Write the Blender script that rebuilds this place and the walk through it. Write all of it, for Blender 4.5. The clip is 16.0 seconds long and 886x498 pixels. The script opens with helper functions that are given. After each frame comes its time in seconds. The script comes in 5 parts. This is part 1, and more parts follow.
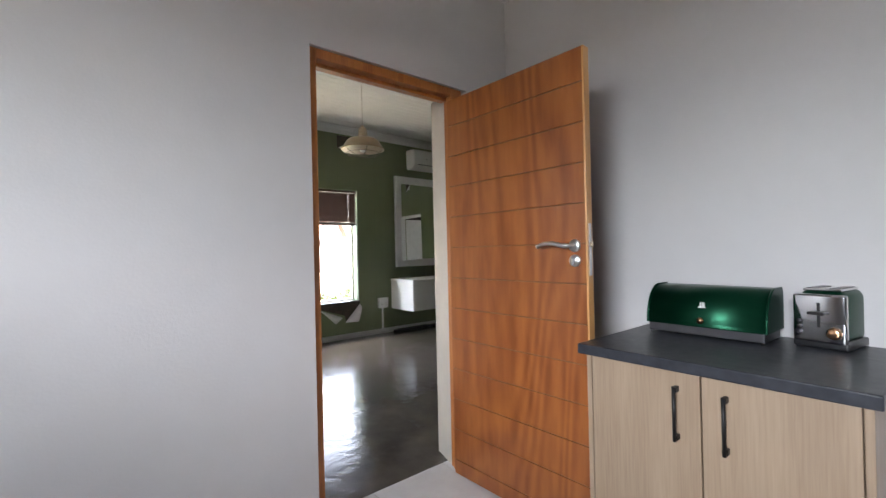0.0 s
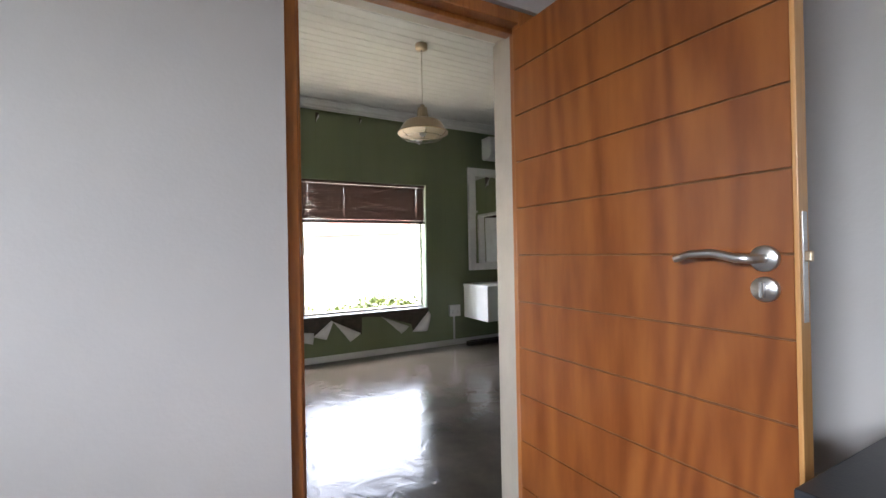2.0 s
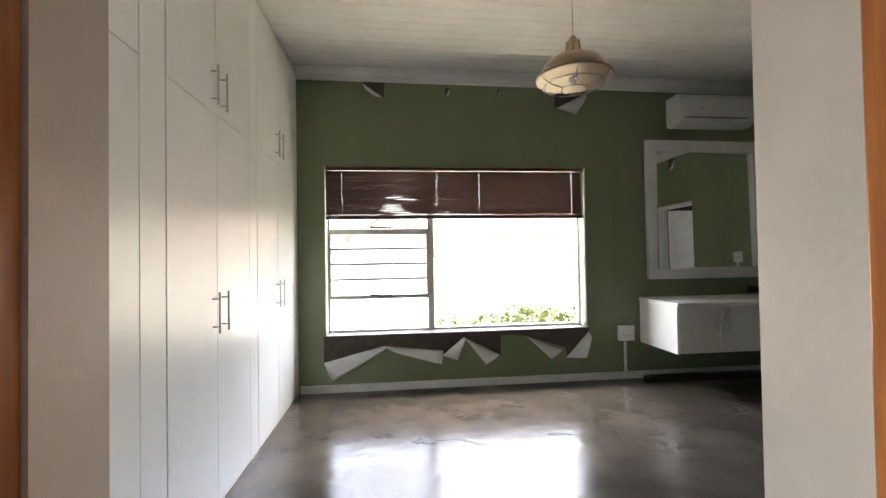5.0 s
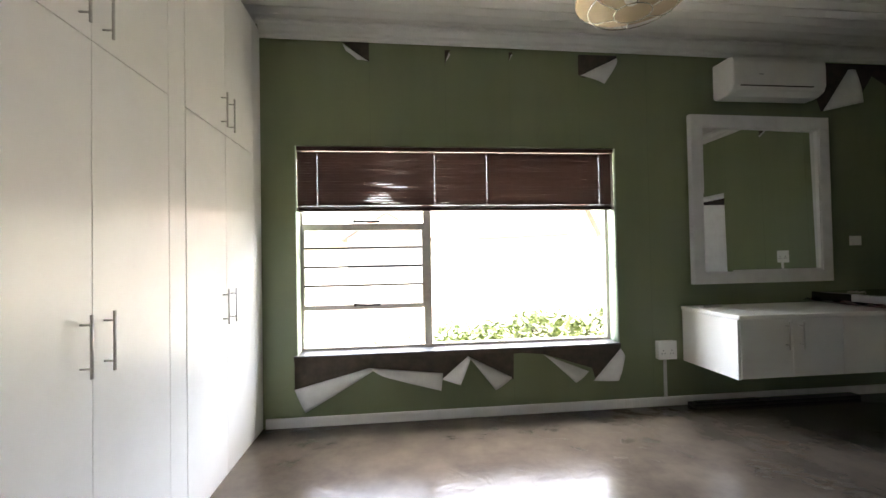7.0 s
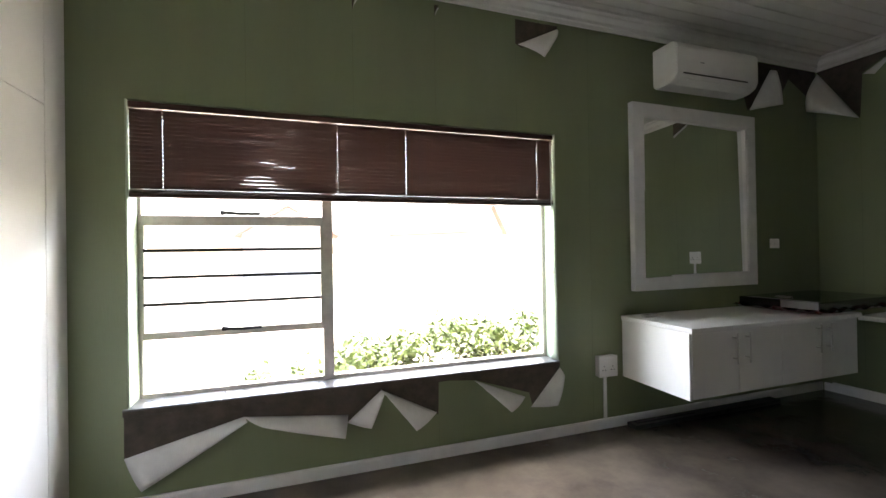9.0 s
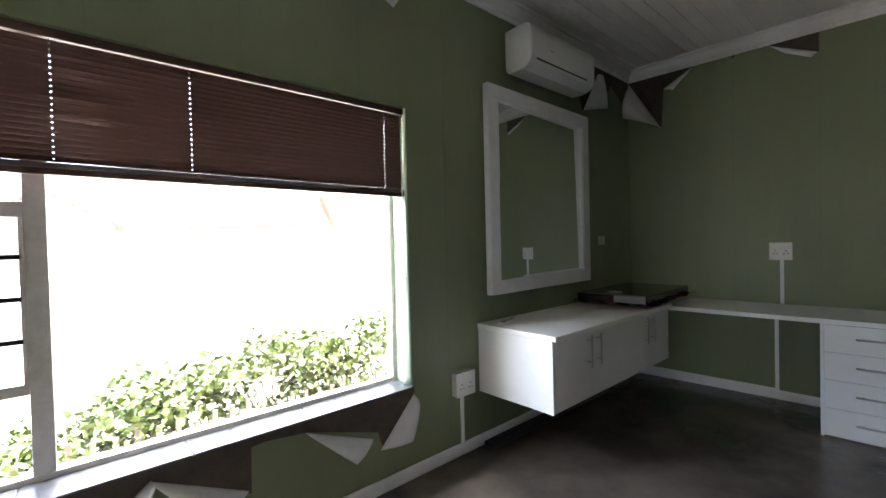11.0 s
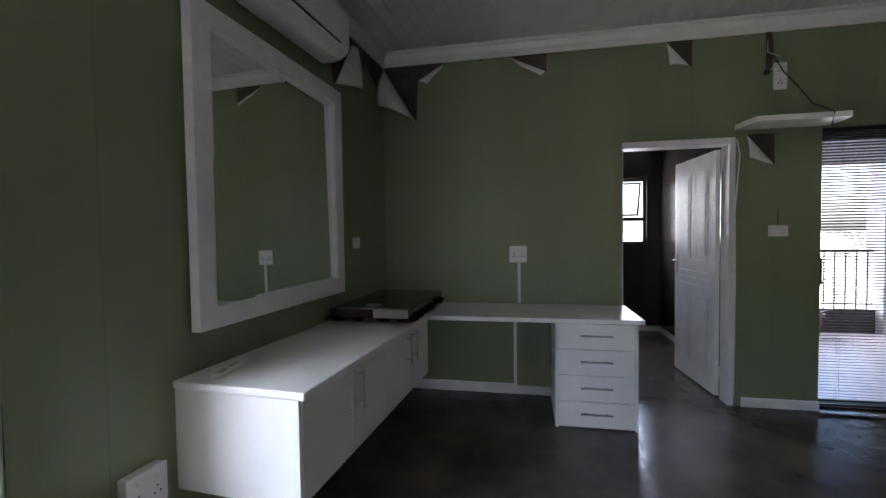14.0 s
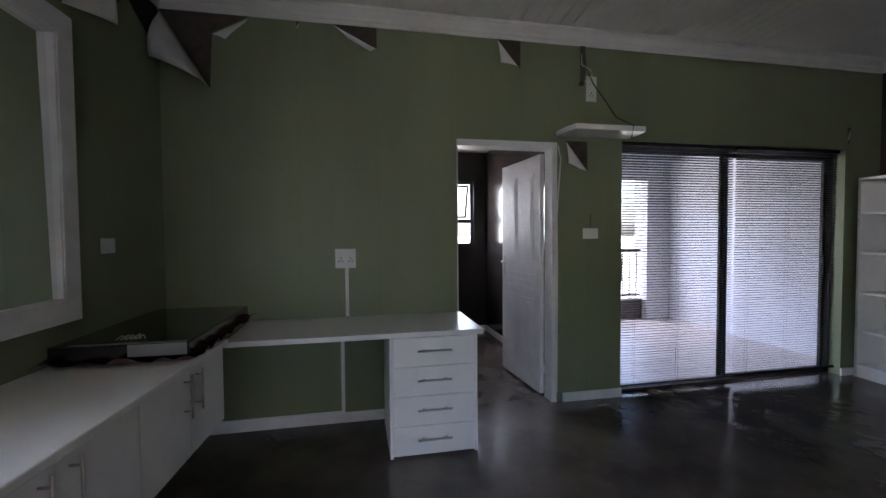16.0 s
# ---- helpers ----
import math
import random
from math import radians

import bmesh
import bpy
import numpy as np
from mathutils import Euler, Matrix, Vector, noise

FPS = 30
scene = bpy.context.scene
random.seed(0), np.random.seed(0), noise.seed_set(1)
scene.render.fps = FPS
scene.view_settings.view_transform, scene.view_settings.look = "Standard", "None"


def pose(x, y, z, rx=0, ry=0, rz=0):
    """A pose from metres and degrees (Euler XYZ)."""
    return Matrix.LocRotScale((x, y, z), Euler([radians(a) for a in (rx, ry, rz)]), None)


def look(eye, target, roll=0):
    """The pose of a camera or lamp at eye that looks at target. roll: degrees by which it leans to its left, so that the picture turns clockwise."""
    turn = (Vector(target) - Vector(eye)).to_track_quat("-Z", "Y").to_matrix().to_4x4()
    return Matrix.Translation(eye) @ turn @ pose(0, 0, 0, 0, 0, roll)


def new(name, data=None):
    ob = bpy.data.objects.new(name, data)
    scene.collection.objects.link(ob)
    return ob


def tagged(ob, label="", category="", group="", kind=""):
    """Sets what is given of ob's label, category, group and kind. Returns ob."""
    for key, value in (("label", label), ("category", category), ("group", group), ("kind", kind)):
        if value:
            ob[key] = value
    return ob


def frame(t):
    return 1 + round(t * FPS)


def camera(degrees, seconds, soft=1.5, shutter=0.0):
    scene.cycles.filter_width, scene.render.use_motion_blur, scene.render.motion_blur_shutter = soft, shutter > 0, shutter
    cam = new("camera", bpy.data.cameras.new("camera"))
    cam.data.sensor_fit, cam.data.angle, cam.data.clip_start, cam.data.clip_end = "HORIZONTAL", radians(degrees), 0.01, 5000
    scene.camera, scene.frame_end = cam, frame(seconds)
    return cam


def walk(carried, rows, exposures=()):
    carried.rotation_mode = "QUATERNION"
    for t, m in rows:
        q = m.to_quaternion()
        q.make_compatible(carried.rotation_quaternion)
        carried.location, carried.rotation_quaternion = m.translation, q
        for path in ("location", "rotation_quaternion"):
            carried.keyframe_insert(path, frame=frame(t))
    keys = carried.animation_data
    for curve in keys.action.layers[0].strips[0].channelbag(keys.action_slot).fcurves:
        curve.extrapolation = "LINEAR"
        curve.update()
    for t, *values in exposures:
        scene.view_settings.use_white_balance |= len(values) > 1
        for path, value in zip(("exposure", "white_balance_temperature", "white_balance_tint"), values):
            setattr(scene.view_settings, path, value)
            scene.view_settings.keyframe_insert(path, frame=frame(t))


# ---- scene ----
cam = camera(92.7, 16.0)
PATH = [
    (0, (0.926, 1.247, 1.209), (2.203, 2.787, 1.217), -1.3),
    (0.5, (1.088, 1.37, 1.212), (2.284, 2.973, 1.22), -1.1),
    (1, (1.231, 1.499, 1.222), (2.343, 3.161, 1.232), -1.0),
    (1.5, (1.357, 1.647, 1.226), (2.388, 3.361, 1.235), -1.1),
    (2, (1.485, 1.792, 1.244), (2.426, 3.557, 1.254), -1.1),
    (2.5, (1.599, 1.921, 1.236), (2.446, 3.733, 1.251), -1.0),
    (3, (1.699, 2.042, 1.252), (2.434, 3.902, 1.262), -1.3),
    (3.5, (1.833, 2.202, 1.237), (2.42, 4.114, 1.262), -1.1),
    (4, (1.899, 2.365, 1.24), (2.348, 4.314, 1.264), -1.0),
    (4.5, (1.962, 2.542, 1.239), (2.276, 4.517, 1.267), -1.0),
    (5, (2.01, 2.702, 1.24), (2.225, 4.69, 1.274), -0.9),
    (7.5, (2.112, 3.637, 1.245), (2.329, 5.625, 1.28), -1.1),
    (8, (2.131, 3.805, 1.256), (2.44, 5.781, 1.285), -1.0),
    (10.5, (2.339, 4.665, 1.337), (3.507, 6.289, 1.313), -1.3),
    (11, (2.43, 4.781, 1.34), (3.751, 6.282, 1.304), -1.4),
    (11.5, (2.553, 4.888, 1.341), (4.005, 6.263, 1.303), -1.4),
    (12, (2.644, 4.983, 1.36), (4.225, 6.207, 1.307), -1.2),
    (12.5, (2.741, 5.07, 1.355), (4.429, 6.141, 1.304), -1.1),
    (13, (2.828, 5.153, 1.371), (4.617, 6.044, 1.307), -1.0),
    (13.5, (2.927, 5.2, 1.374), (4.797, 5.906, 1.31), -0.9),
    (14, (3.072, 5.217, 1.371), (5.002, 5.737, 1.302), -0.8),
    (14.5, (3.234, 5.235, 1.364), (5.203, 5.578, 1.296), -0.7),
    (15, (3.386, 5.255, 1.365), (5.38, 5.404, 1.298), -0.7),
    (15.5, (3.489, 5.231, 1.363), (5.487, 5.195, 1.296), -0.5),
    (16, (3.581, 5.241, 1.363), (5.562, 4.976, 1.294), -0.4),
]
EXPOSURES = [(0, 4.12, 6680, 10), (2, 4.06, 6680, 10), (3.5, 3.97, 6680, 10), (5, 4.03, 7000, 10), (7.5, 4.16, 6950, 10), (10.5, 4.1, 6500, 12), (13, 4.04, 6080, 13), (16, 3.9, 6100, 18)]
walk(cam, [(t, look(eye, target, roll)) for t, eye, target, roll in PATH], EXPOSURES)

# ---- light ----
world = bpy.data.worlds.new("sky")
scene.world = world
world.use_nodes = True
_wn = world.node_tree
_sky = _wn.nodes.new("ShaderNodeTexSky")
_sky.sky_type = "NISHITA"
_sky.sun_disc = False
_sky.sun_elevation = radians(66)
_sky.sun_rotation = radians(25)
_sky.air_density, _sky.dust_density = 1.0, 4.0
_wn.nodes["Background"].inputs["Strength"].default_value = 0.15
_wn.links.new(_sky.outputs[0], _wn.nodes["Background"].inputs["Color"])
sun = new("sun", bpy.data.lights.new("sun", "SUN"))
sun.data.energy, sun.data.angle, sun.data.color = 3.2, radians(0.5), (1.0, 0.95, 0.87)
_el, _az = radians(66), radians(25)
sun.matrix_world = look((3, 30, 40), (3 - math.sin(_az) * math.cos(_el), 30 - math.cos(_az) * math.cos(_el), 40 - math.sin(_el)))
# sky light that enters by the kitchen's own window, behind the walker
kitchen_daylight = new("kitchen_daylight", bpy.data.lights.new("kitchen_daylight", "AREA"))
kitchen_daylight.data.shape, kitchen_daylight.data.size, kitchen_daylight.data.size_y = "RECTANGLE", 1.9, 0.6
kitchen_daylight.data.energy, kitchen_daylight.data.color = 31, (0.85, 0.9, 1.0)
kitchen_daylight.matrix_world = look((-3.4, 0.3, 2.46), (1.3, 2.0, 1.5))

# sky light over the garden, from beneath the eaves
window_daylight = new("window_daylight", bpy.data.lights.new("window_daylight", "AREA"))
window_daylight.data.shape, window_daylight.data.size, window_daylight.data.size_y = "RECTANGLE", 2.5, 0.45
window_daylight.data.energy, window_daylight.data.color = 13, (0.88, 0.94, 1.0)
window_daylight.matrix_world = look((2.6, 7.5, 2.42), (2.9, 5.2, 0.6))
# sky light in the open side of the balcony
balcony_daylight = new("balcony_daylight", bpy.data.lights.new("balcony_daylight", "AREA"))
balcony_daylight.data.shape, balcony_daylight.data.size, balcony_daylight.data.size_y = "RECTANGLE", 1.5, 0.9
balcony_daylight.data.energy, balcony_daylight.data.color = 1.6, (0.93, 0.96, 1.0)
balcony_daylight.matrix_world = Matrix.Translation((6.715, 5.265, 0)) @ Matrix.Rotation(radians(4.0), 4, "Z") @ look((3.12, -2.65, 1.7), (0.0, -2.9, 1.0))

# sky light outside the bathroom window
bathroom_daylight = new("bathroom_daylight", bpy.data.lights.new("bathroom_daylight", "AREA"))
bathroom_daylight.data.shape, bathroom_daylight.data.size, bathroom_daylight.data.size_y = "RECTANGLE", 1.4, 1.2
bathroom_daylight.data.energy, bathroom_daylight.data.color = 4.5, (0.95, 0.97, 1.0)
bathroom_daylight.matrix_world = Matrix.Translation((6.715, 5.265, 0)) @ Matrix.Rotation(radians(4.0), 4, "Z") @ look((3.1, -0.75, 1.85), (0.3, -0.95, 1.3))

# ---- materials ----
def mat(name, color, rough=0.5, metal=0.0, var=0.08, scale=6.0, bump=0.0, bscale=60.0, spec=0.5, coat=0.0, second=None, stretch=(1, 1, 1), rvar=0.0, island=0.0, coords="Object"):
    m = bpy.data.materials.new(name)
    m.use_nodes = True
    nt = m.node_tree
    n, l = nt.nodes, nt.links
    b = n["Principled BSDF"]
    b.inputs["Roughness"].default_value = rough
    b.inputs["Metallic"].default_value = metal
    b.inputs["Specular IOR Level"].default_value = spec
    b.inputs["Coat Weight"].default_value = coat
    b.inputs["Coat Roughness"].default_value = 0.12
    tc = n.new("ShaderNodeTexCoord")
    mp = n.new("ShaderNodeMapping")
    mp.inputs["Scale"].default_value = stretch
    l.new(tc.outputs[coords], mp.inputs[0])
    big = n.new("ShaderNodeTexNoise")
    big.inputs["Scale"].default_value = scale
    big.inputs["Detail"].default_value = 6
    big.inputs["Roughness"].default_value = 0.62
    l.new(mp.outputs[0], big.inputs["Vector"])
    ramp = n.new("ShaderNodeValToRGB")
    c2 = second or tuple(max(0.0, c * (1 - var * 2)) for c in color)
    c1 = color if second else tuple(min(1.0, c * (1 + var)) for c in color)
    ramp.color_ramp.elements[0].position, ramp.color_ramp.elements[1].position = 0.32, 0.68
    ramp.color_ramp.elements[0].color = (*c2, 1)
    ramp.color_ramp.elements[1].color = (*c1, 1)
    l.new(big.outputs["Fac"], ramp.inputs[0])
    out = ramp.outputs[0]
    if island:
        oi = n.new("ShaderNodeObjectInfo")
        mr = n.new("ShaderNodeMapRange")
        mr.inputs["To Min"].default_value, mr.inputs["To Max"].default_value = 1 - island, 1 + island
        l.new(oi.outputs["Random"], mr.inputs["Value"])
        hs = n.new("ShaderNodeHueSaturation")
        l.new(mr.outputs[0], hs.inputs["Value"])
        l.new(out, hs.inputs["Color"])
        out = hs.outputs[0]
    l.new(out, b.inputs["Base Color"])
    if rvar:
        mr2 = n.new("ShaderNodeMapRange")
        mr2.inputs["From Min"].default_value, mr2.inputs["From Max"].default_value = 0.3, 0.7
        mr2.inputs["To Min"].default_value, mr2.inputs["To Max"].default_value = rough - rvar, rough + rvar
        l.new(big.outputs["Fac"], mr2.inputs["Value"])
        l.new(mr2.outputs[0], b.inputs["Roughness"])
    if bump:
        fine = n.new("ShaderNodeTexNoise")
        fine.inputs["Scale"].default_value = bscale
        fine.inputs["Detail"].default_value = 4
        l.new(mp.outputs[0], fine.inputs["Vector"])
        bp = n.new("ShaderNodeBump")
        bp.inputs["Strength"].default_value = bump
        bp.inputs["Distance"].default_value = 0.01
        l.new(fine.outputs["Fac"], bp.inputs["Height"])
        l.new(bp.outputs[0], b.inputs["Normal"])
    return m


def wood(name, light, dark, rough, grain=(14, 14, 1.1), warp=3.0, coat=0.0, detail=3.0, ring=2.2, figure=0.16, fibre=0.8):
    """Wood with long grain along z in object space and bent figure."""
    m = bpy.data.materials.new(name)
    m.use_nodes = True
    n, l = m.node_tree.nodes, m.node_tree.links
    b = n["Principled BSDF"]
    b.inputs["Roughness"].default_value = rough
    b.inputs["Coat Weight"].default_value = coat
    b.inputs["Coat Roughness"].default_value = 0.15
    tc = n.new("ShaderNodeTexCoord")
    mp = n.new("ShaderNodeMapping")
    mp.inputs["Scale"].default_value = grain
    l.new(tc.outputs["Object"], mp.inputs[0])
    wv = n.new("ShaderNodeTexNoise")
    wv.inputs["Scale"].default_value = 0.45
    wv.inputs["Detail"].default_value = 1.2
    wv.inputs["Distortion"].default_value = warp
    l.new(mp.outputs[0], wv.inputs["Vector"])
    mul = n.new("ShaderNodeMath")
    mul.operation = "MULTIPLY"
    mul.inputs[1].default_value = ring * 6.283
    l.new(wv.outputs["Fac"], mul.inputs[0])
    sn = n.new("ShaderNodeMath")
    sn.operation = "SINE"
    l.new(mul.outputs[0], sn.inputs[0])
    fib = n.new("ShaderNodeTexNoise")
    fib.inputs["Scale"].default_value = 6.0
    fib.inputs["Detail"].default_value = detail
    l.new(mp.outputs[0], fib.inputs["Vector"])
    add = n.new("ShaderNodeMath")
    add.operation = "MULTIPLY_ADD"
    add.inputs[1].default_value = figure
    l.new(sn.outputs[0], add.inputs[0])
    fb = n.new("ShaderNodeMath")
    fb.operation = "MULTIPLY_ADD"
    fb.inputs[1].default_value, fb.inputs[2].default_value = fibre, 0.5 - 0.5 * fibre
    l.new(fib.outputs["Fac"], fb.inputs[0])
    l.new(fb.outputs[0], add.inputs[2])
    ramp = n.new("ShaderNodeValToRGB")
    ramp.color_ramp.elements[0].position, ramp.color_ramp.elements[1].position = 0.2, 0.8
    ramp.color_ramp.elements[0].color = (*dark, 1)
    ramp.color_ramp.elements[1].color = (*light, 1)
    l.new(add.outputs[0], ramp.inputs[0])
    l.new(ramp.outputs[0], b.inputs["Base Color"])
    bp = n.new("ShaderNodeBump")
    bp.inputs["Strength"].default_value = 0.06
    bp.inputs["Distance"].default_value = 0.004
    l.new(fib.outputs["Fac"], bp.inputs["Height"])
    l.new(bp.outputs[0], b.inputs["Normal"])
    return m


def glass(name, tint=(1, 1, 1), rough=0.0):
    m = bpy.data.materials.new(name)
    m.use_nodes = True
    n, l = m.node_tree.nodes, m.node_tree.links
    n.remove(n["Principled BSDF"])
    tr, gl, mx, fr = n.new("ShaderNodeBsdfTransparent"), n.new("ShaderNodeBsdfGlossy"), n.new("ShaderNodeMixShader"), n.new("ShaderNodeLayerWeight")
    fr.inputs["Blend"].default_value = 0.5
    pw, ma = n.new("ShaderNodeMath"), n.new("ShaderNodeMath")
    pw.operation, ma.operation = "POWER", "MULTIPLY_ADD"
    pw.inputs[1].default_value = 5.0
    ma.inputs[1].default_value, ma.inputs[2].default_value = 0.8, 0.035
    tr.inputs["Color"].default_value = (*tint, 1)
    gl.inputs["Roughness"].default_value = rough
    l.new(fr.outputs["Facing"], pw.inputs[0])
    l.new(pw.outputs[0], ma.inputs[0])
    l.new(ma.outputs[0], mx.inputs[0])
    l.new(tr.outputs[0], mx.inputs[1])
    l.new(gl.outputs[0], mx.inputs[2])
    l.new(mx.outputs[0], n["Material Output"].inputs["Surface"])
    return m


GREY_PAINT = mat("grey_wall_paint", (0.555, 0.54, 0.53), 0.55, var=0.03, scale=1.6, bump=0.06, bscale=90)
WALLPAPER = mat("green_wallpaper", (0.212, 0.25, 0.145), 0.42, var=0.07, scale=1.3, bump=0.1, bscale=140, stretch=(1, 1, 0.12))
TORN_BROWN = mat("bare_brown_wall", (0.075, 0.058, 0.045), 0.7, var=0.2, scale=14, bump=0.2, bscale=40)
BROWN_WALL = mat("brown_wall_paint", (0.045, 0.033, 0.026), 0.6, var=0.1, scale=3, bump=0.1)
PAPER_BACK = mat("white_paper_backing", (0.72, 0.72, 0.72), 0.8, var=0.05, scale=9, bump=0.12, bscale=30)
PLASTER = mat("cream_plaster", (0.46, 0.41, 0.345), 0.6, var=0.05, scale=5, bump=0.12, bscale=50)
WHITE_TRIM = mat("white_gloss_trim", (0.76, 0.76, 0.77), 0.42, var=0.04, scale=8, bump=0.03)
CEIL_WHITE = mat("white_board_ceiling", (0.74, 0.73, 0.71), 0.5, var=0.03, scale=3, bump=0.04)
CORNICE_WHITE = mat("white_cornice_paint", (0.76, 0.76, 0.75), 0.6, var=0.03, scale=5)
MELAMINE = mat("white_melamine", (0.86, 0.855, 0.845), 0.3, var=0.02, scale=3, bump=0.015, bscale=120, spec=0.5)
STEEL = mat("brushed_steel", (0.55, 0.54, 0.53), 0.3, 1.0, var=0.06, scale=40, stretch=(1, 1, 8))
BRASS = mat("brushed_brass", (0.58, 0.47, 0.33), 0.28, 1.0, var=0.06, scale=20)
CHROME = mat("polished_chrome", (0.62, 0.62, 0.63), 0.1, 1.0, var=0.03, scale=5)
CREAM_ENAMEL = mat("champagne_enamel", (0.43, 0.33, 0.22), 0.3, 0.5, var=0.05, scale=10)
WHITE_ENAMEL = mat("white_enamel", (0.8, 0.79, 0.76), 0.3, var=0.02)
BULB = mat("frosted_bulb", (0.85, 0.85, 0.84), 0.25, var=0.02)
FRAME_PAINT = mat("cream_window_paint", (0.66, 0.63, 0.58), 0.45, var=0.08, scale=18, bump=0.1, bscale=70)
SILL_TILE = mat("dark_slate_tile", (0.12, 0.12, 0.13), 0.32, var=0.3, scale=12, bump=0.08, bscale=40, rvar=0.05, island=0.12)
GROUT = mat("grey_grout", (0.3, 0.29, 0.28), 0.9, var=0.1)
BLIND_BROWN = mat("dark_brown_slat", (0.062, 0.026, 0.019), 0.42, var=0.12, scale=5, stretch=(0.2, 1, 1))
BLIND_DARK = mat("dark_slat", (0.01, 0.009, 0.009), 0.55, var=0.1, scale=5)
BLACK_METAL = mat("black_metal", (0.02, 0.019, 0.019), 0.4, 0.6, var=0.1, scale=20)
ALU_DARK = mat("dark_aluminium", (0.05, 0.048, 0.047), 0.35, 0.7, var=0.06, scale=20)
WHITE_PLASTIC = mat("white_plastic", (0.78, 0.78, 0.77), 0.35, var=0.02, scale=10)
GREY_PLASTIC = mat("grey_plastic", (0.3, 0.3, 0.31), 0.45, var=0.05)
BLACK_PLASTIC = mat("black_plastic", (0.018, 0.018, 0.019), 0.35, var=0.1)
WORKTOP = mat("slate_grey_laminate", (0.03, 0.032, 0.039), 0.36, var=0.18, scale=30, bump=0.05, bscale=220, rvar=0.05)
GREEN_METAL = mat("emerald_metallic_lacquer", (0.002, 0.045, 0.021), 0.36, 0.8, var=0.06, scale=30, coat=0.0, stretch=(1, 0.2, 1))
DARK_TIN = mat("dark_steel_base", (0.16, 0.16, 0.17), 0.3, 0.9, var=0.05)
ROSE_GOLD = mat("rose_gold", (0.8, 0.45, 0.25), 0.2, 1.0, var=0.03)
TILE_WHITE = mat("pale_floor_tile", (0.62, 0.6, 0.58), 0.22, var=0.05, scale=4, rvar=0.05, island=0.03)
DARK_GLOSS = mat("dark_gloss_bathroom_paint", (0.04, 0.033, 0.03), 0.16, var=0.08, scale=2.5, bump=0.12, bscale=9)
BALCONY_WHITE = mat("white_outdoor_paint", (0.72, 0.72, 0.75), 0.7, var=0.04, scale=2, bump=0.05)
BALCONY_TILE = mat("pale_balcony_tile", (0.5, 0.45, 0.43), 0.4, var=0.08, scale=5, island=0.05)
WOOD_DOOR = wood("orange_varnished_ply", (0.325, 0.106, 0.025), (0.19, 0.05, 0.011), 0.33, coat=0.25, grain=(3.4, 3.4, 0.6), warp=1.0, ring=15.0, figure=0.16, fibre=1.05, detail=8.0)
WOOD_EDGE = wood("pale_pine_lipping", (0.62, 0.33, 0.12), (0.45, 0.2, 0.06), 0.4, coat=0.2, grain=(30, 30, 1.5), warp=0.4)
WOOD_FRAME = wood("red_brown_varnished_frame", (0.46, 0.17, 0.042), (0.28, 0.085, 0.02), 0.35, coat=0.3, grain=(24, 24, 1.5), warp=0.5)
WOOD_CAB = wood("pale_oak_laminate", (0.37, 0.275, 0.19), (0.27, 0.19, 0.125), 0.45, grain=(26, 26, 1.0), warp=0.5, ring=1.2)
GROOVE = mat("dark_groove", (0.2, 0.085, 0.03), 0.6, var=0.2, scale=30)
MIRROR = mat("mirror_silver", (0.86, 0.88, 0.87), 0.01, 1.0, var=0.0)
PANE = glass("clear_pane")
PANE_TINT = glass("tinted_pane", (0.84, 0.86, 0.89))
LEAF = mat("hedge_leaf", (0.12, 0.17, 0.045), 0.45, var=0.35, scale=5, second=(0.06, 0.085, 0.022))
STEM = mat("twig_bark", (0.12, 0.09, 0.06), 0.8, var=0.2)
FENCE = mat("weathered_fence_wood", (0.22, 0.2, 0.175), 0.8, var=0.2, scale=20)
GROUND = mat("pale_sunlit_paving", (0.38, 0.345, 0.29), 0.95, var=0.25, scale=0.8, bump=0.3, bscale=12)
HOUSE_WALL = mat("cream_render", (0.6, 0.54, 0.46), 0.85, var=0.06, scale=1.5)
ROOF_RED = mat("red_clay_roof", (0.34, 0.15, 0.12), 0.75, var=0.15, scale=6)
DARK_GLASS = mat("dark_window_glass", (0.03, 0.035, 0.04), 0.1)
PICTURE_DARK = mat("dark_red_print", (0.035, 0.018, 0.018), 0.22, var=0.7, scale=7, coat=0.5, second=(0.012, 0.012, 0.013))
FOIL_RED = mat("dark_red_film", (0.17, 0.016, 0.018), 0.18, var=0.35, scale=14, bump=0.3, bscale=30, coat=0.3)
CABLE = mat("dark_cable", (0.03, 0.03, 0.03), 0.5)
CABLE_LIGHT = mat("pale_cable", (0.55, 0.52, 0.48), 0.5)


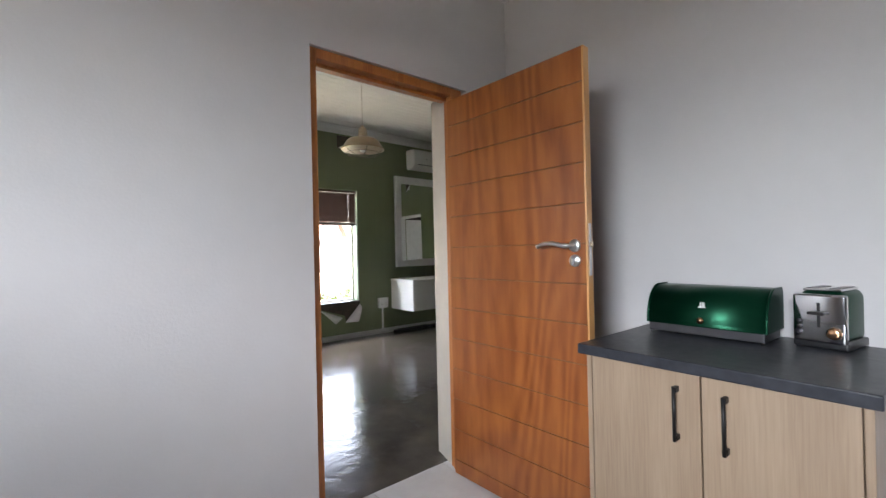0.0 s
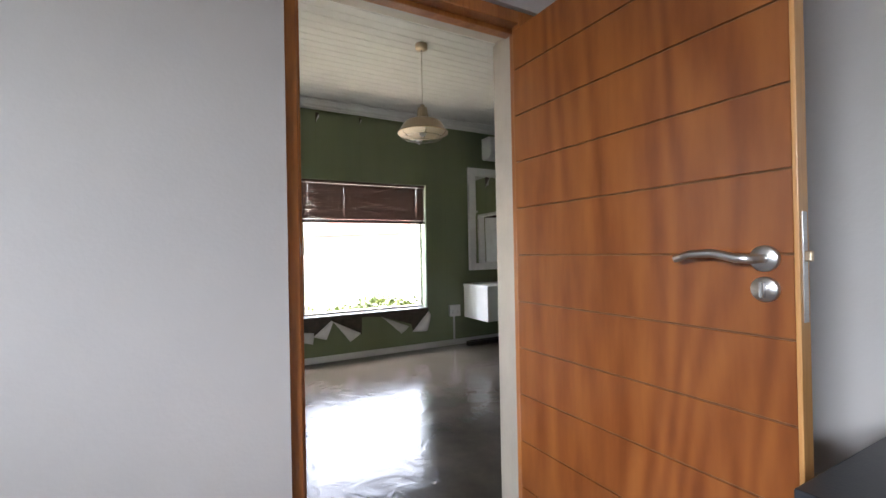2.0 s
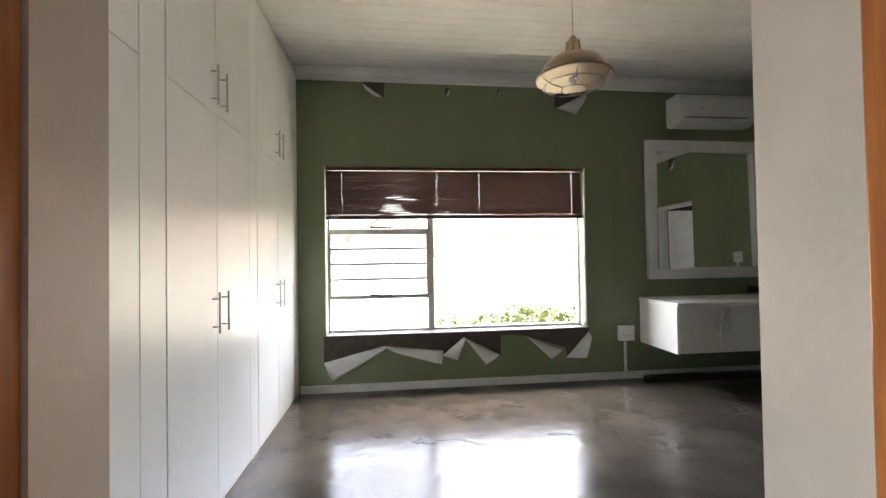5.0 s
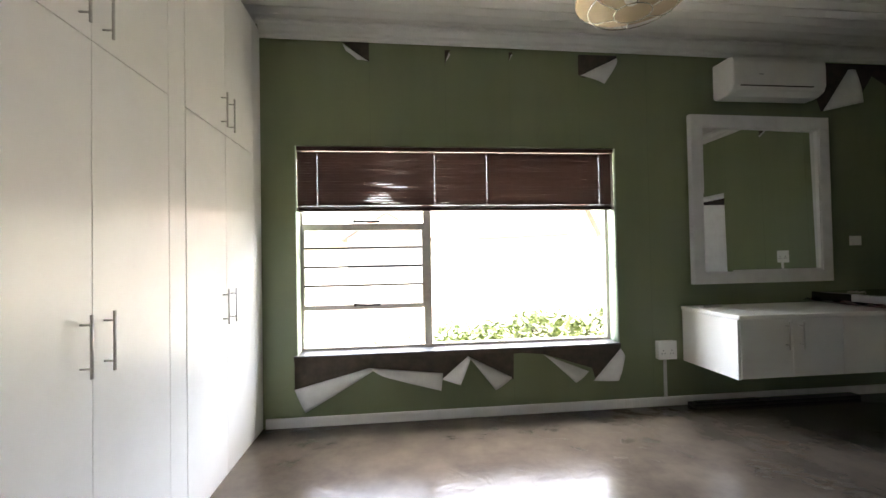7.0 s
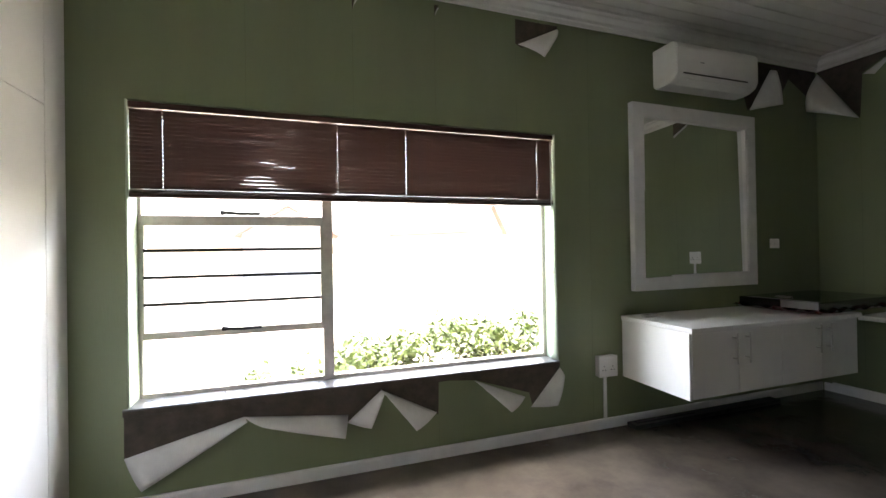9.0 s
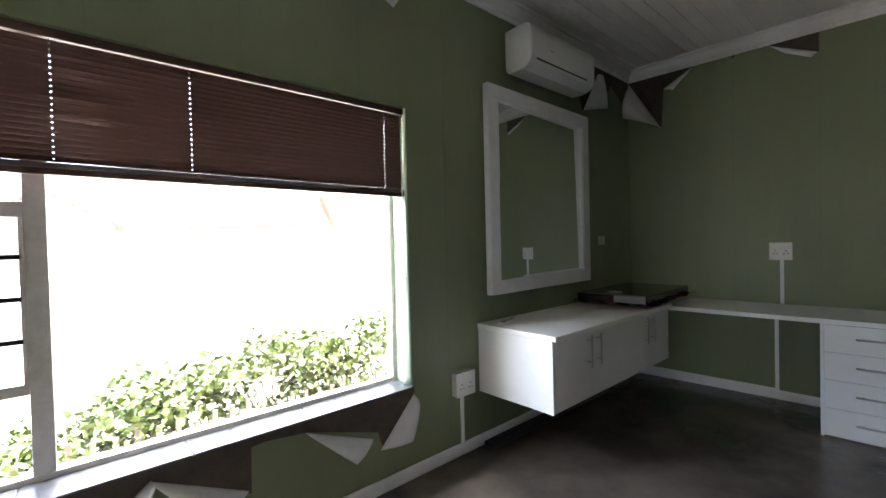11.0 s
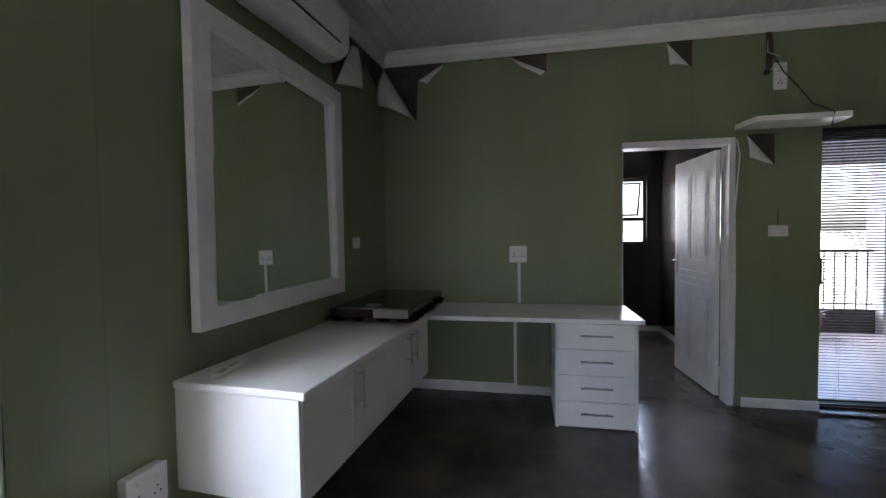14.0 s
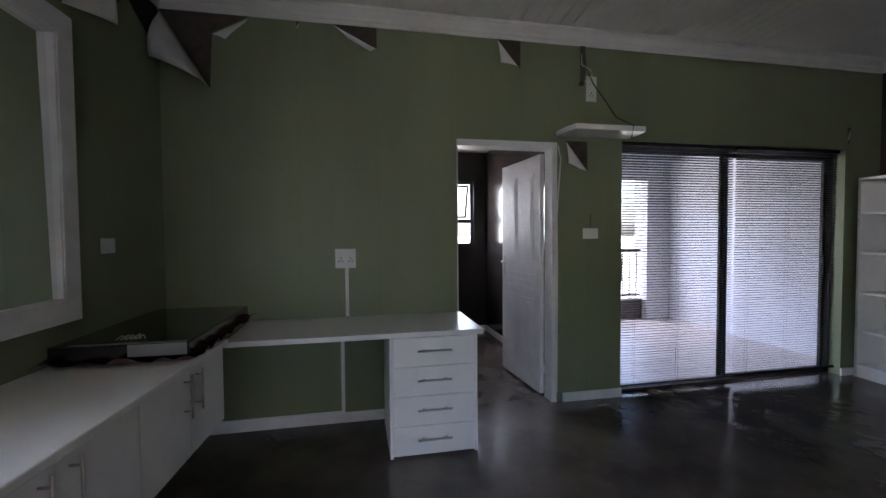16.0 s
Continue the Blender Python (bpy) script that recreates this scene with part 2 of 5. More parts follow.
def screed():
    """Polished cement floor with trowel sweeps."""
    m = mat("polished_cement_screed", (0.096, 0.079, 0.066), 0.3, var=0.22, scale=2.4)
    n, l = m.node_tree.nodes, m.node_tree.links
    b = n["Principled BSDF"]
    tc = n.new("ShaderNodeTexCoord")
    a = n.new("ShaderNodeTexNoise")
    a.inputs["Scale"].default_value, a.inputs["Detail"].default_value, a.inputs["Distortion"].default_value = 1.9, 4.0, 0.7
    l.new(tc.outputs["Object"], a.inputs["Vector"])
    mr = n.new("ShaderNodeMapRange")
    mr.inputs["From Min"].default_value, mr.inputs["From Max"].default_value = 0.35, 0.68
    mr.inputs["To Min"].default_value, mr.inputs["To Max"].default_value = 0.14, 0.22
    l.new(a.outputs["Fac"], mr.inputs["Value"])
    l.new(mr.outputs[0], b.inputs["Roughness"])
    f = n.new("ShaderNodeTexNoise")
    f.inputs["Scale"].default_value, f.inputs["Detail"].default_value, f.inputs["Distortion"].default_value = 6.0, 4.0, 1.4
    l.new(tc.outputs["Object"], f.inputs["Vector"])
    bp = n.new("ShaderNodeBump")
    bp.inputs["Strength"].default_value, bp.inputs["Distance"].default_value = 0.5, 0.006
    l.new(f.outputs["Fac"], bp.inputs["Height"])
    l.new(bp.outputs[0], b.inputs["Normal"])
    return m


SCREED = screed()

# ---- builders ----
I4 = Matrix.Identity(4)
EAST = Matrix.Translation((6.715, 5.265, 0)) @ Matrix.Rotation(radians(4.0), 4, "Z")


def box(bm, x0, x1, y0, y1, z0, z1, bevel=0.0, slot=0, seg=2):
    vs = [bm.verts.new((x, y, z)) for x in (x0, x1) for y in (y0, y1) for z in (z0, z1)]
    fs = []
    for q in ((0, 1, 3, 2), (4, 6, 7, 5), (0, 4, 5, 1), (2, 3, 7, 6), (0, 2, 6, 4), (1, 5, 7, 3)):
        f = bm.faces.new([vs[i] for i in q])
        f.material_index = slot
        fs.append(f)
    if bevel:
        es = list({e for f in fs for e in f.edges})
        bmesh.ops.bevel(bm, geom=es, offset=bevel, segments=seg, affect="EDGES", profile=0.5)
    return fs


def tube(bm, pts, r, n=10, caps=True):
    """A round rod along the points."""
    rings = []
    pts = [Vector(p) for p in pts]
    for i, p in enumerate(pts):
        d = (pts[min(i + 1, len(pts) - 1)] - pts[max(i - 1, 0)]).normalized()
        up = Vector((0, 0, 1)) if abs(d.z) < 0.95 else Vector((1, 0, 0))
        u = d.cross(up).normalized()
        v = u.cross(d)
        rr = r[i] if isinstance(r, (list, tuple)) else r
        rings.append([bm.verts.new(p + rr * (math.cos(a) * u + math.sin(a) * v)) for a in [2 * math.pi * k / n for k in range(n)]])
    for a, b in zip(rings, rings[1:]):
        for k in range(n):
            f = bm.faces.new((a[k], a[(k + 1) % n], b[(k + 1) % n], b[k]))
            f.smooth = True
    if caps:
        bm.faces.new(rings[0])
        bm.faces.new(rings[-1][::-1])


def lathe(bm, prof, n=32, at=(0, 0, 0), axis="z"):
    """A turned shape from (radius, height) pairs."""
    rings = []
    for r, h in prof:
        ring = []
        for k in range(n):
            a = 2 * math.pi * k / n
            p = (r * math.cos(a), r * math.sin(a), h)
            if axis == "x":
                p = (h, p[0], p[1])
            if axis == "y":
                p = (p[0], h, p[1])
            ring.append(bm.verts.new(Vector(p) + Vector(at)))
        rings.append(ring)
    for a, b in zip(rings, rings[1:]):
        for k in range(n):
            f = bm.faces.new((a[k], a[(k + 1) % n], b[(k + 1) % n], b[k]))
            f.smooth = True
    if prof[0][0] > 1e-4:
        bm.faces.new(rings[0])
    if prof[-1][0] > 1e-4:
        bm.faces.new(rings[-1])


def prism(bm, poly, z0, z1):
    """A polygon in the plan raised from z0 to z1."""
    lo = [bm.verts.new((x, y, z0)) for x, y in poly]
    hi = [bm.verts.new((x, y, z1)) for x, y in poly]
    bm.faces.new(lo[::-1])
    bm.faces.new(hi)
    k = len(poly)
    for i in range(k):
        bm.faces.new((lo[i], lo[(i + 1) % k], hi[(i + 1) % k], hi[i]))


def profile_run(bm, prof, along, a0, a1, flip=1):
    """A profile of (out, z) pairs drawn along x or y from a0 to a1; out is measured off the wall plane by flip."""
    ends = []
    for a in (a0, a1):
        ends.append([bm.verts.new((a, flip * o, z) if along == "x" else (flip * o, a, z)) for o, z in prof])
    k = len(prof)
    for i in range(k):
        bm.faces.new((ends[0][i], ends[0][(i + 1) % k], ends[1][(i + 1) % k], ends[1][i]))
    bm.faces.new(ends[0])
    bm.faces.new(ends[1][::-1])


def sloped(bm):
    """The boarded ceiling and its cornice rise a little towards the cupboards."""
    for v in bm.verts:
        v.co.z += (7.2 - v.co.x) * 0.0073


def mesh_of(name, bm, *mats):
    bmesh.ops.recalc_face_normals(bm, faces=bm.faces)
    me = bpy.data.meshes.new(name)
    bm.to_mesh(me)
    bm.free()
    for m in mats:
        me.materials.append(m)
    return me


def part(name, bm, material, parent, label=""):
    mats_ = material if isinstance(material, (list, tuple)) else (material,)
    ob = new(name, mesh_of(name, bm, *mats_))
    ob.parent = parent
    return tagged(ob, label)


def bpart(name, dims, material, parent, label="", bevel=0.002, seg=2):
    bm = bmesh.new()
    box(bm, *dims, bevel=bevel, seg=seg)
    return part(name, bm, material, parent, label)


def thing(name, at, label, category, group="", kind="", frame_m=I4, turn=0.0):
    ob = new(name)
    ob.empty_display_size = 0.1
    ob.matrix_world = frame_m @ Matrix.Translation(at) @ Matrix.Rotation(radians(turn), 4, "Z")
    return tagged(ob, label, category, group, kind)


def solid(name, bm, mats_, label, category, kind="", group="", frame_m=I4, at=(0, 0, 0)):
    mats_ = mats_ if isinstance(mats_, (list, tuple)) else (mats_,)
    ob = new(name, mesh_of(name, bm, *mats_))
    ob.matrix_world = frame_m @ Matrix.Translation(at)
    return tagged(ob, label, category, group, kind)


def pierced(bm, axis, t0, t1, a0, a1, z0, z1, holes):
    """A wall of thickness t0..t1 that runs along axis from a0 to a1, with holes (b0, b1, h0, h1) right through it."""
    def put(p0, p1, q0, q1):
        if p1 - p0 > 1e-4 and q1 - q0 > 1e-4:
            if axis == "x":
                box(bm, p0, p1, t0, t1, q0, q1)
            else:
                box(bm, t0, t1, p0, p1, q0, q1)
    cur = a0
    for b0, b1, h0, h1 in sorted(holes):
        put(cur, b0, z0, z1)
        put(b0, b1, z0, h0)
        put(b0, b1, h1, z1)
        cur = b1
    put(cur, a1, z0, z1)


def sided(bm, test, slot):
    """Faces whose outward side meets the test take another material."""
    bmesh.ops.recalc_face_normals(bm, faces=bm.faces)
    for f in bm.faces:
        if test(f):
            f.material_index = slot


STRUCT = "structure"
CEIL_Z = 2.955
NY = 6.705          # inner face of the window wall
KY0, KY1 = 2.98, 3.25   # wall between kitchen and bedroom
KX = 2.896          # kitchen's east wall
KCEIL = 2.80
CUPX = 1.10         # front of the fitted cupboards
WX0, WX1, WZ0, WZ1 = 1.342, 3.869, 0.515, 2.095

# ---- structure ----
bm = bmesh.new()
pierced(bm, "x", NY, NY + 0.25, 0.3, 7.0, -0.3, 3.3, [(WX0, WX1, WZ0, WZ1)])
sided(bm, lambda f: f.normal.y > 0.9, 1)
solid("wall_north", bm, (WALLPAPER, HOUSE_WALL), "green papered wall round a wide window", "wall", STRUCT)

bm = bmesh.new()
pierced(bm, "x", KY0, KY1, -1.7, 3.06, 0, 3.1, [(1.65, 2.56, 0, 2.14)])
box(bm, 1.65, 2.56, KY0, KY0 + 0.104, 2.105, 2.14)
sided(bm, lambda f: f.normal.y > 0.9, 1)
sided(bm, lambda f: f.normal.x > 0.9 and f.calc_center_median().x > 3, 1)
solid("wall_kitchen_north", bm, (GREY_PAINT, WALLPAPER), "grey painted kitchen wall with a doorway", "wall", STRUCT)

bm = bmesh.new()
box(bm, KX, 3.06, -1.7, KY0, 0, 3.1)
sided(bm, lambda f: f.normal.x > 0.9, 1)
solid("wall_kitchen_east", bm, (GREY_PAINT, WALLPAPER), "grey painted kitchen wall behind the worktop", "wall", STRUCT)
bm = bmesh.new()
box(bm, -1.85, 3.06, -1.85, -1.7, 0, 3.1)
solid("wall_kitchen_south", bm, GREY_PAINT, "plain grey painted kitchen wall", "wall", STRUCT)
bm = bmesh.new()
pierced(bm, "y", -1.85, -1.7, -1.7, KY1, 0, 3.1, [(-0.4, 1.9, 1.72, 2.2)])
solid("wall_kitchen_west", bm, GREY_PAINT, "grey painted kitchen wall with a window", "wall", STRUCT)
bm = bmesh.new()
box(bm, 0.3, 0.45, KY1, NY, 0, 3.1)
solid("wall_west", bm, WALLPAPER, "green papered wall behind the cupboards", "wall", STRUCT)
bm = bmesh.new()
box(bm, 3.06, 7.2, 0.4, 0.57, 0, 3.1)
solid("wall_south", bm, BROWN_WALL, "dark brown painted feature wall", "wall", STRUCT)

# wall with the bathroom door and the glass sliding door, a little out of square
BD0, BD1, BDZ = -1.375, -0.558, 2.085
SD0, SD1, SDZ = -4.285, -1.955, 2.125
bm = bmesh.new()
pierced(bm, "y", 0.0, 0.2, -5.0, 1.8, -0.3, 3.3, [(BD0, BD1, -0.012, BDZ), (SD0, SD1, -0.012, SDZ)])
sided(bm, lambda f: f.normal.x > 0.9, 1)
solid("wall_east", bm, (WALLPAPER, DARK_GLOSS), "green papered wall with a doorway and a sliding door", "wall", STRUCT, frame_m=EAST)

bm = bmesh.new()
prism(bm, [(0.3, 3.13), (3.0, 3.13), (3.0, 0.45), (7.13, 0.45), (6.72, 6.8), (0.3, 6.8)], -0.15, 0.0)
solid("floor", bm, SCREED, "dark grey polished cement floor with trowel marks", "floor", STRUCT)
bm = bmesh.new()
box(bm, -0.06, 2.9, -1.75, 1.5, -0.15, -0.002)
solid("floor_bathroom", bm, SCREED, "dark polished cement bathroom floor", "floor", STRUCT, frame_m=EAST)

bm = bmesh.new()
box(bm, 0.3, 7.2, 0.4, 6.95, CEIL_Z + 0.012, CEIL_Z + 0.1)
yy, wid = 0.45, 0.102
while yy < 6.9:
    box(bm, 0.3, 7.2, yy, yy + wid - 0.005, CEIL_Z + 0.004, CEIL_Z + 0.014)
    yy += wid
sloped(bm)
solid("ceiling", bm, CEIL_WHITE, "white tongue and groove board ceiling", "ceiling", STRUCT)
bm = bmesh.new()
box(bm, -1.85, 3.06, -1.85, KY0, KCEIL, KCEIL + 0.1)
solid("ceiling_kitchen", bm, CEIL_WHITE, "plain white kitchen ceiling", "ceiling", STRUCT)
bm = bmesh.new()
box(bm, 0.1, 3.0, -1.75, 1.5, 2.5, 2.6)
solid("ceiling_bathroom", bm, CEIL_WHITE, "plain white bathroom ceiling", "ceiling", STRUCT, frame_m=EAST)

# cornices
CORN = [(0, 0), (0.014, 0), (0.018, 0.02), (0.03, 0.026), (0.034, 0.045), (0.06, 0.068), (0.064, 0.078), (0.088, 0.082), (0.09, 0.098), (0, 0.098)]


def cornice(name, at, along, a0, a1, flip, z, frame_m=I4, k=1.0, slope=False):
    b = bmesh.new()
    profile_run(b, [(o * k, h * k * 1.07) for o, h in CORN], along, a0, a1, flip)
    if slope:
        sloped(b)
    solid(name, b, CORNICE_WHITE, "white moulded plaster cornice", "cornice", STRUCT, frame_m=frame_m, at=(at[0], at[1], z))


CZ = CEIL_Z - 0.104
cornice("trim_cornice_north", (0, NY), "x", CUPX, 6.62, -1, CZ, slope=True)
cornice("trim_cornice_east", (0, 0), "y", -4.7, 1.44, -1, CZ, EAST)
cornice("trim_cornice_south", (0, 0.57), "x", 3.06, 7.03, 1, CZ, slope=True)
cornice("trim_cornice_middle", (3.06, 0), "y", 0.57, KY1, 1, CZ)
cornice("trim_cornice_inner", (0, KY1), "x", CUPX, 3.06, 1, CZ, slope=True)
cornice("trim_cornice_kitchen", (0, KY0), "x", -1.7, KX, -1, KCEIL - 0.083, k=0.8)
cornice("trim_cornice_kitchen_east", (KX, 0), "y", -1.7, KY0, -1, KCEIL - 0.083, k=0.8)

# skirting
SK = [(0, 0), (0.016, 0), (0.016, 0.058), (0.012, 0.07), (0, 0.07)]


def skirting(name, at, along, a0, a1, flip, frame_m=I4):
    b = bmesh.new()
    profile_run(b, SK, along, a0, a1, flip)
    solid(name, b, WHITE_TRIM, "white painted skirting board", "skirting", STRUCT, frame_m=frame_m, at=(at[0], at[1], 0))


skirting("baseboard_north", (0, NY), "x", CUPX + 0.02, 6.6, -1)
skirting("baseboard_east", (0, 0), "y", BD1 + 0.0, 1.42, -1, EAST)
skirting("baseboard_pillar", (0, 0), "y", SD1, BD0 - 0.055, -1, EAST)
skirting("baseboard_corner", (0, 0), "y", -4.66, SD0, -1, EAST)
skirting("baseboard_south", (0, 0.57), "x", 3.06, 6.98, 1)
skirting("baseboard_middle", (3.06, 0), "y", 0.59, KY1, 1)

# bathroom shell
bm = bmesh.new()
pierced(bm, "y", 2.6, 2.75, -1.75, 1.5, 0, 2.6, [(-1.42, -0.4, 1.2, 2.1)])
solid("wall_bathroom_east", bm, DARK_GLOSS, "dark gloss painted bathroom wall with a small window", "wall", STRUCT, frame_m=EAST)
bm = bmesh.new()
box(bm, 0.2, 2.6, -1.75, -1.6, 0, 2.6)
box(bm, 0.2, 2.6, -1.6, -1.588, 1.08, 1.12)
solid("wall_bathroom_south", bm, DARK_GLOSS, "dark gloss painted bathroom wall with a dado strip", "wall", STRUCT, frame_m=EAST)
bm = bmesh.new()
box(bm, 0.2, 2.6, 1.35, 1.5, 0, 2.6)
solid("wall_bathroom_north", bm, DARK_GLOSS, "dark gloss painted bathroom wall", "wall", STRUCT, frame_m=EAST)
skirting("baseboard_bathroom", (0, -1.6), "x", 0.2, 2.6, 1, EAST)
skirting("baseboard_bathroom_end", (2.6, 0), "y", -1.58, 1.35, -1, EAST)

# balcony
bm = bmesh.new()
box(bm, 0.2, 3.2, -5.0, -1.78, -0.3, -0.012)
solid("floor_balcony", bm, GROUT, "pale tiled balcony floor", "floor", STRUCT, frame_m=EAST)
bm = bmesh.new()
box(bm, 0.2, 3.2, -4.88, -4.7, -0.3, 2.7)
solid("wall_balcony_side", bm, BALCONY_WHITE, "white painted balcony side wall", "wall", STRUCT, frame_m=EAST)
bm = bmesh.new()
box(bm, 2.75, 3.05, -4.7, -4.3, -0.3, 2.7)
box(bm, 2.78, 3.02, -4.3, -1.78, 2.2, 2.7)
solid("wall_balcony_front", bm, BALCONY_WHITE, "white painted balcony pier and beam", "wall", STRUCT, frame_m=EAST)
bm = bmesh.new()
box(bm, 0.2, 3.3, -5.0, -1.75, 2.7, 2.85)
solid("ceiling_balcony", bm, BALCONY_WHITE, "white balcony soffit", "ceiling", STRUCT, frame_m=EAST)
# eaves over the window
bm = bmesh.new()
box(bm, -1.9, 7.6, NY + 0.25, NY + 1.0, 2.75, 2.9)
box(bm, -1.9, 7.6, NY + 1.0, NY + 1.03, 2.7, 2.95)
solid("roof_eaves", bm, HOUSE_WALL, "boarded eaves over the window", "roof", STRUCT)
bm = bmesh.new()
box(bm, -1.9, 10.5, -1.9, NY + 1.0, 3.3, 3.45)
solid("roof", bm, ROOF_RED, "flat roof slab over the rooms", "roof", STRUCT)

# outdoors
bm = bmesh.new()
box(bm, -400, 400, -400, 700, -0.9, -0.45)
solid("ground", bm, GROUND, "pale sunlit paving outside", "ground", STRUCT)


# ---- doorway between kitchen and bedroom ----
FX0, FX1, FZ = 1.656, 2.53, 2.103
frm = thing("door_frame", (0, 0, 0), "red-brown varnished timber door frame with cream plaster reveal", "door frame", kind=STRUCT)
frm.name = "door_frame_1"
FY = KY0 + 0.015     # the frame stands back a little in the wall
bpart("jamb", (FX0 - 0.004, FX0 + 0.028, FY, FY + 0.048, 0, FZ), WOOD_FRAME, frm, bevel=0.003)
bpart("jamb", (2.452, FX1 + 0.004, FY, FY + 0.04, 0, FZ), WOOD_FRAME, frm, bevel=0.003)
bpart("head", (FX0 + 0.028, 2.452, FY, FY + 0.048, FZ - 0.045, FZ), WOOD_FRAME, frm, bevel=0.003)
bpart("stop", (FX0 - 0.004, FX0 + 0.043, FY + 0.0485, FY + 0.095, 0, FZ), WOOD_FRAME, frm, bevel=0.003)
bpart("stop", (2.462, FX1 + 0.004, FY + 0.0405, FY + 0.07, 0, FZ), WOOD_FRAME, frm, bevel=0.003)
bpart("stop", (FX0 + 0.043, 2.462, FY + 0.0485, FY + 0.09, FZ - 0.06, FZ), WOOD_FRAME, frm, bevel=0.003)
bm = bmesh.new()
prism(bm, [(1.648, FY + 0.096), (1.703, FY + 0.096), (1.663, KY1 + 0.004), (1.648, KY1 + 0.004)], 0, 2.1)
part("reveal", bm, PLASTER, frm, "cream painted plaster reveal")
bm = bmesh.new()
prism(bm, [(2.468, FY + 0.0705), (2.562, FY + 0.0705), (2.562, KY1 + 0.004), (2.522, KY1 + 0.004)], 0, 2.1)
part("reveal", bm, PLASTER, frm, "cream painted plaster reveal")
bm = bmesh.new()
r0 = [bm.verts.new((1.652, y, z)) for y, z in ((FY + 0.0905, FZ - 0.05), (KY1 + 0.004, 2.118), (KY1 + 0.004, 2.138), (FY + 0.0905, 2.138))]
r1 = [bm.verts.new((2.558, v.co.y, v.co.z)) for v in r0]
for i in range(4):
    bm.faces.new((r0[i], r0[(i + 1) % 4], r1[(i + 1) % 4], r1[i]))
bm.faces.new(r0)
bm.faces.new(r1[::-1])
part("reveal", bm, PLASTER, frm, "cream painted plaster reveal")
SX = FX0 + 0.028
bm = bmesh.new()
box(bm, SX, SX + 0.002, FY + 0.034, FY + 0.047, 1.09, 1.32, bevel=0.001)
box(bm, SX, SX + 0.0022, FY + 0.012, FY + 0.036, 1.215, 1.295, bevel=0.001)
lathe(bm, [(0.0001, 0.0), (0.02, 0.0), (0.02, 0.0021), (0.0001, 0.0021)], 20, (SX, FY + 0.014, 1.255), "x")
for z in (1.105, 1.205, 1.308):
    lathe(bm, [(0.0001, 0.0), (0.0045, 0.0), (0.0035, 0.0032), (0.0001, 0.0036)], 10, (SX, FY + 0.0405, z), "x")
part("strike_plate", bm, STEEL, frm, "worn steel strike plate")
bm = bmesh.new()
box(bm, SX + 0.0021, SX + 0.0027, FY + 0.036, FY + 0.0455, 1.228, 1.285)
box(bm, SX + 0.0021, SX + 0.0027, FY + 0.036, FY + 0.0455, 1.125, 1.19)
part("keep_hole", bm, BLACK_PLASTIC, frm)

# ---- orange wooden door, standing open into the kitchen ----
HX, HY = 2.422, 2.99
door = thing("door_1", (HX, HY, 0.006), "open orange varnished plywood door with horizontal grooves", "door", kind=STRUCT, turn=1.6)
LW, LH = 0.815, 2.014
bpart("core", (0.006, 0.034, -LW + 0.008, 0.0, 0, LH), GROOVE, door, bevel=0)
bpart("lipping", (-0.0005, 0.0405, -LW, -LW + 0.009, 0, LH), WOOD_EDGE, door, "pale pine edge lipping", bevel=0.002)
pitch_z = 0.1635
zz, k = 0.075, 0
edges_z = [0.0]
while zz < LH - 0.02:
    edges_z.append(zz)
    zz += pitch_z
edges_z.append(LH)
for side in (0, 1):
    x0, x1 = (0.0, 0.008) if side == 0 else (0.032, 0.04)
    for a, b in zip(edges_z, edges_z[1:]):
        bpart("panel", (x0, x1, -LW + 0.009, 0.0, a + (0.0022 if a > 0 else 0), b - (0.0022 if b < LH else 0)), WOOD_DOOR, door, bevel=0.0012, seg=1)
hz, hy = 1.211, -0.759
for side in (-1, 1):
    xo = 0.0 if side < 0 else 0.04
    bm = bmesh.new()
    lathe(bm, [(0.0001, 0), (0.026, 0), (0.026, 0.006 * side), (0.023, 0.009 * side), (0.0001, 0.009 * side)], 28, (xo, hy, hz), "x")
    rose = part("rosette", bm, STEEL, door, "brushed steel rosette")
    bm = bmesh.new()
    tube(bm, [(xo, hy, hz), (xo + 0.035 * side, hy, hz), (xo + 0.047 * side, hy + 0.006, hz), (xo + 0.05 * side, hy + 0.03, hz + 0.002), (xo + 0.05 * side, hy + 0.075, hz + 0.012), (xo + 0.05 * side, hy + 0.12, hz + 0.01), (xo + 0.049 * side, hy + 0.155, hz - 0.001)], [0.009, 0.009, 0.0095, 0.0095, 0.009, 0.0085, 0.0075], 14)
    part("lever", bm, STEEL, door, "curved brushed steel lever")
    bm = bmesh.new()
    lathe(bm, [(0.0001, 0), (0.025, 0), (0.025, 0.006 * side), (0.022, 0.009 * side), (0.0001, 0.009 * side)], 28, (xo, hy, hz - 0.061), "x")
    esc = part("escutcheon", bm, STEEL, door, "brushed steel escutcheon")
    bm = bmesh.new()
    box(bm, *sorted((xo + 0.009 * side, xo + 0.022 * side)), hy - 0.004, hy + 0.004, hz - 0.077, hz - 0.045, bevel=0.002)
    part("thumb_turn", bm, CHROME, door)
bpart("lock_plate", (0.011, 0.029, -LW - 0.002, -LW + 0.001, 1.09, 1.3), STEEL, door, "steel lock forend", bevel=0.0008)
bpart("latch", (0.014, 0.026, -LW - 0.013, -LW, 1.205, 1.226), BRASS, door, bevel=0.003)
for z in (0.25, 1.75):
    bm = bmesh.new()
    tube(bm, [(0.044, 0.004, z - 0.05), (0.044, 0.004, z + 0.05)], 0.005, 10)
    part("hinge", bm, STEEL, door)

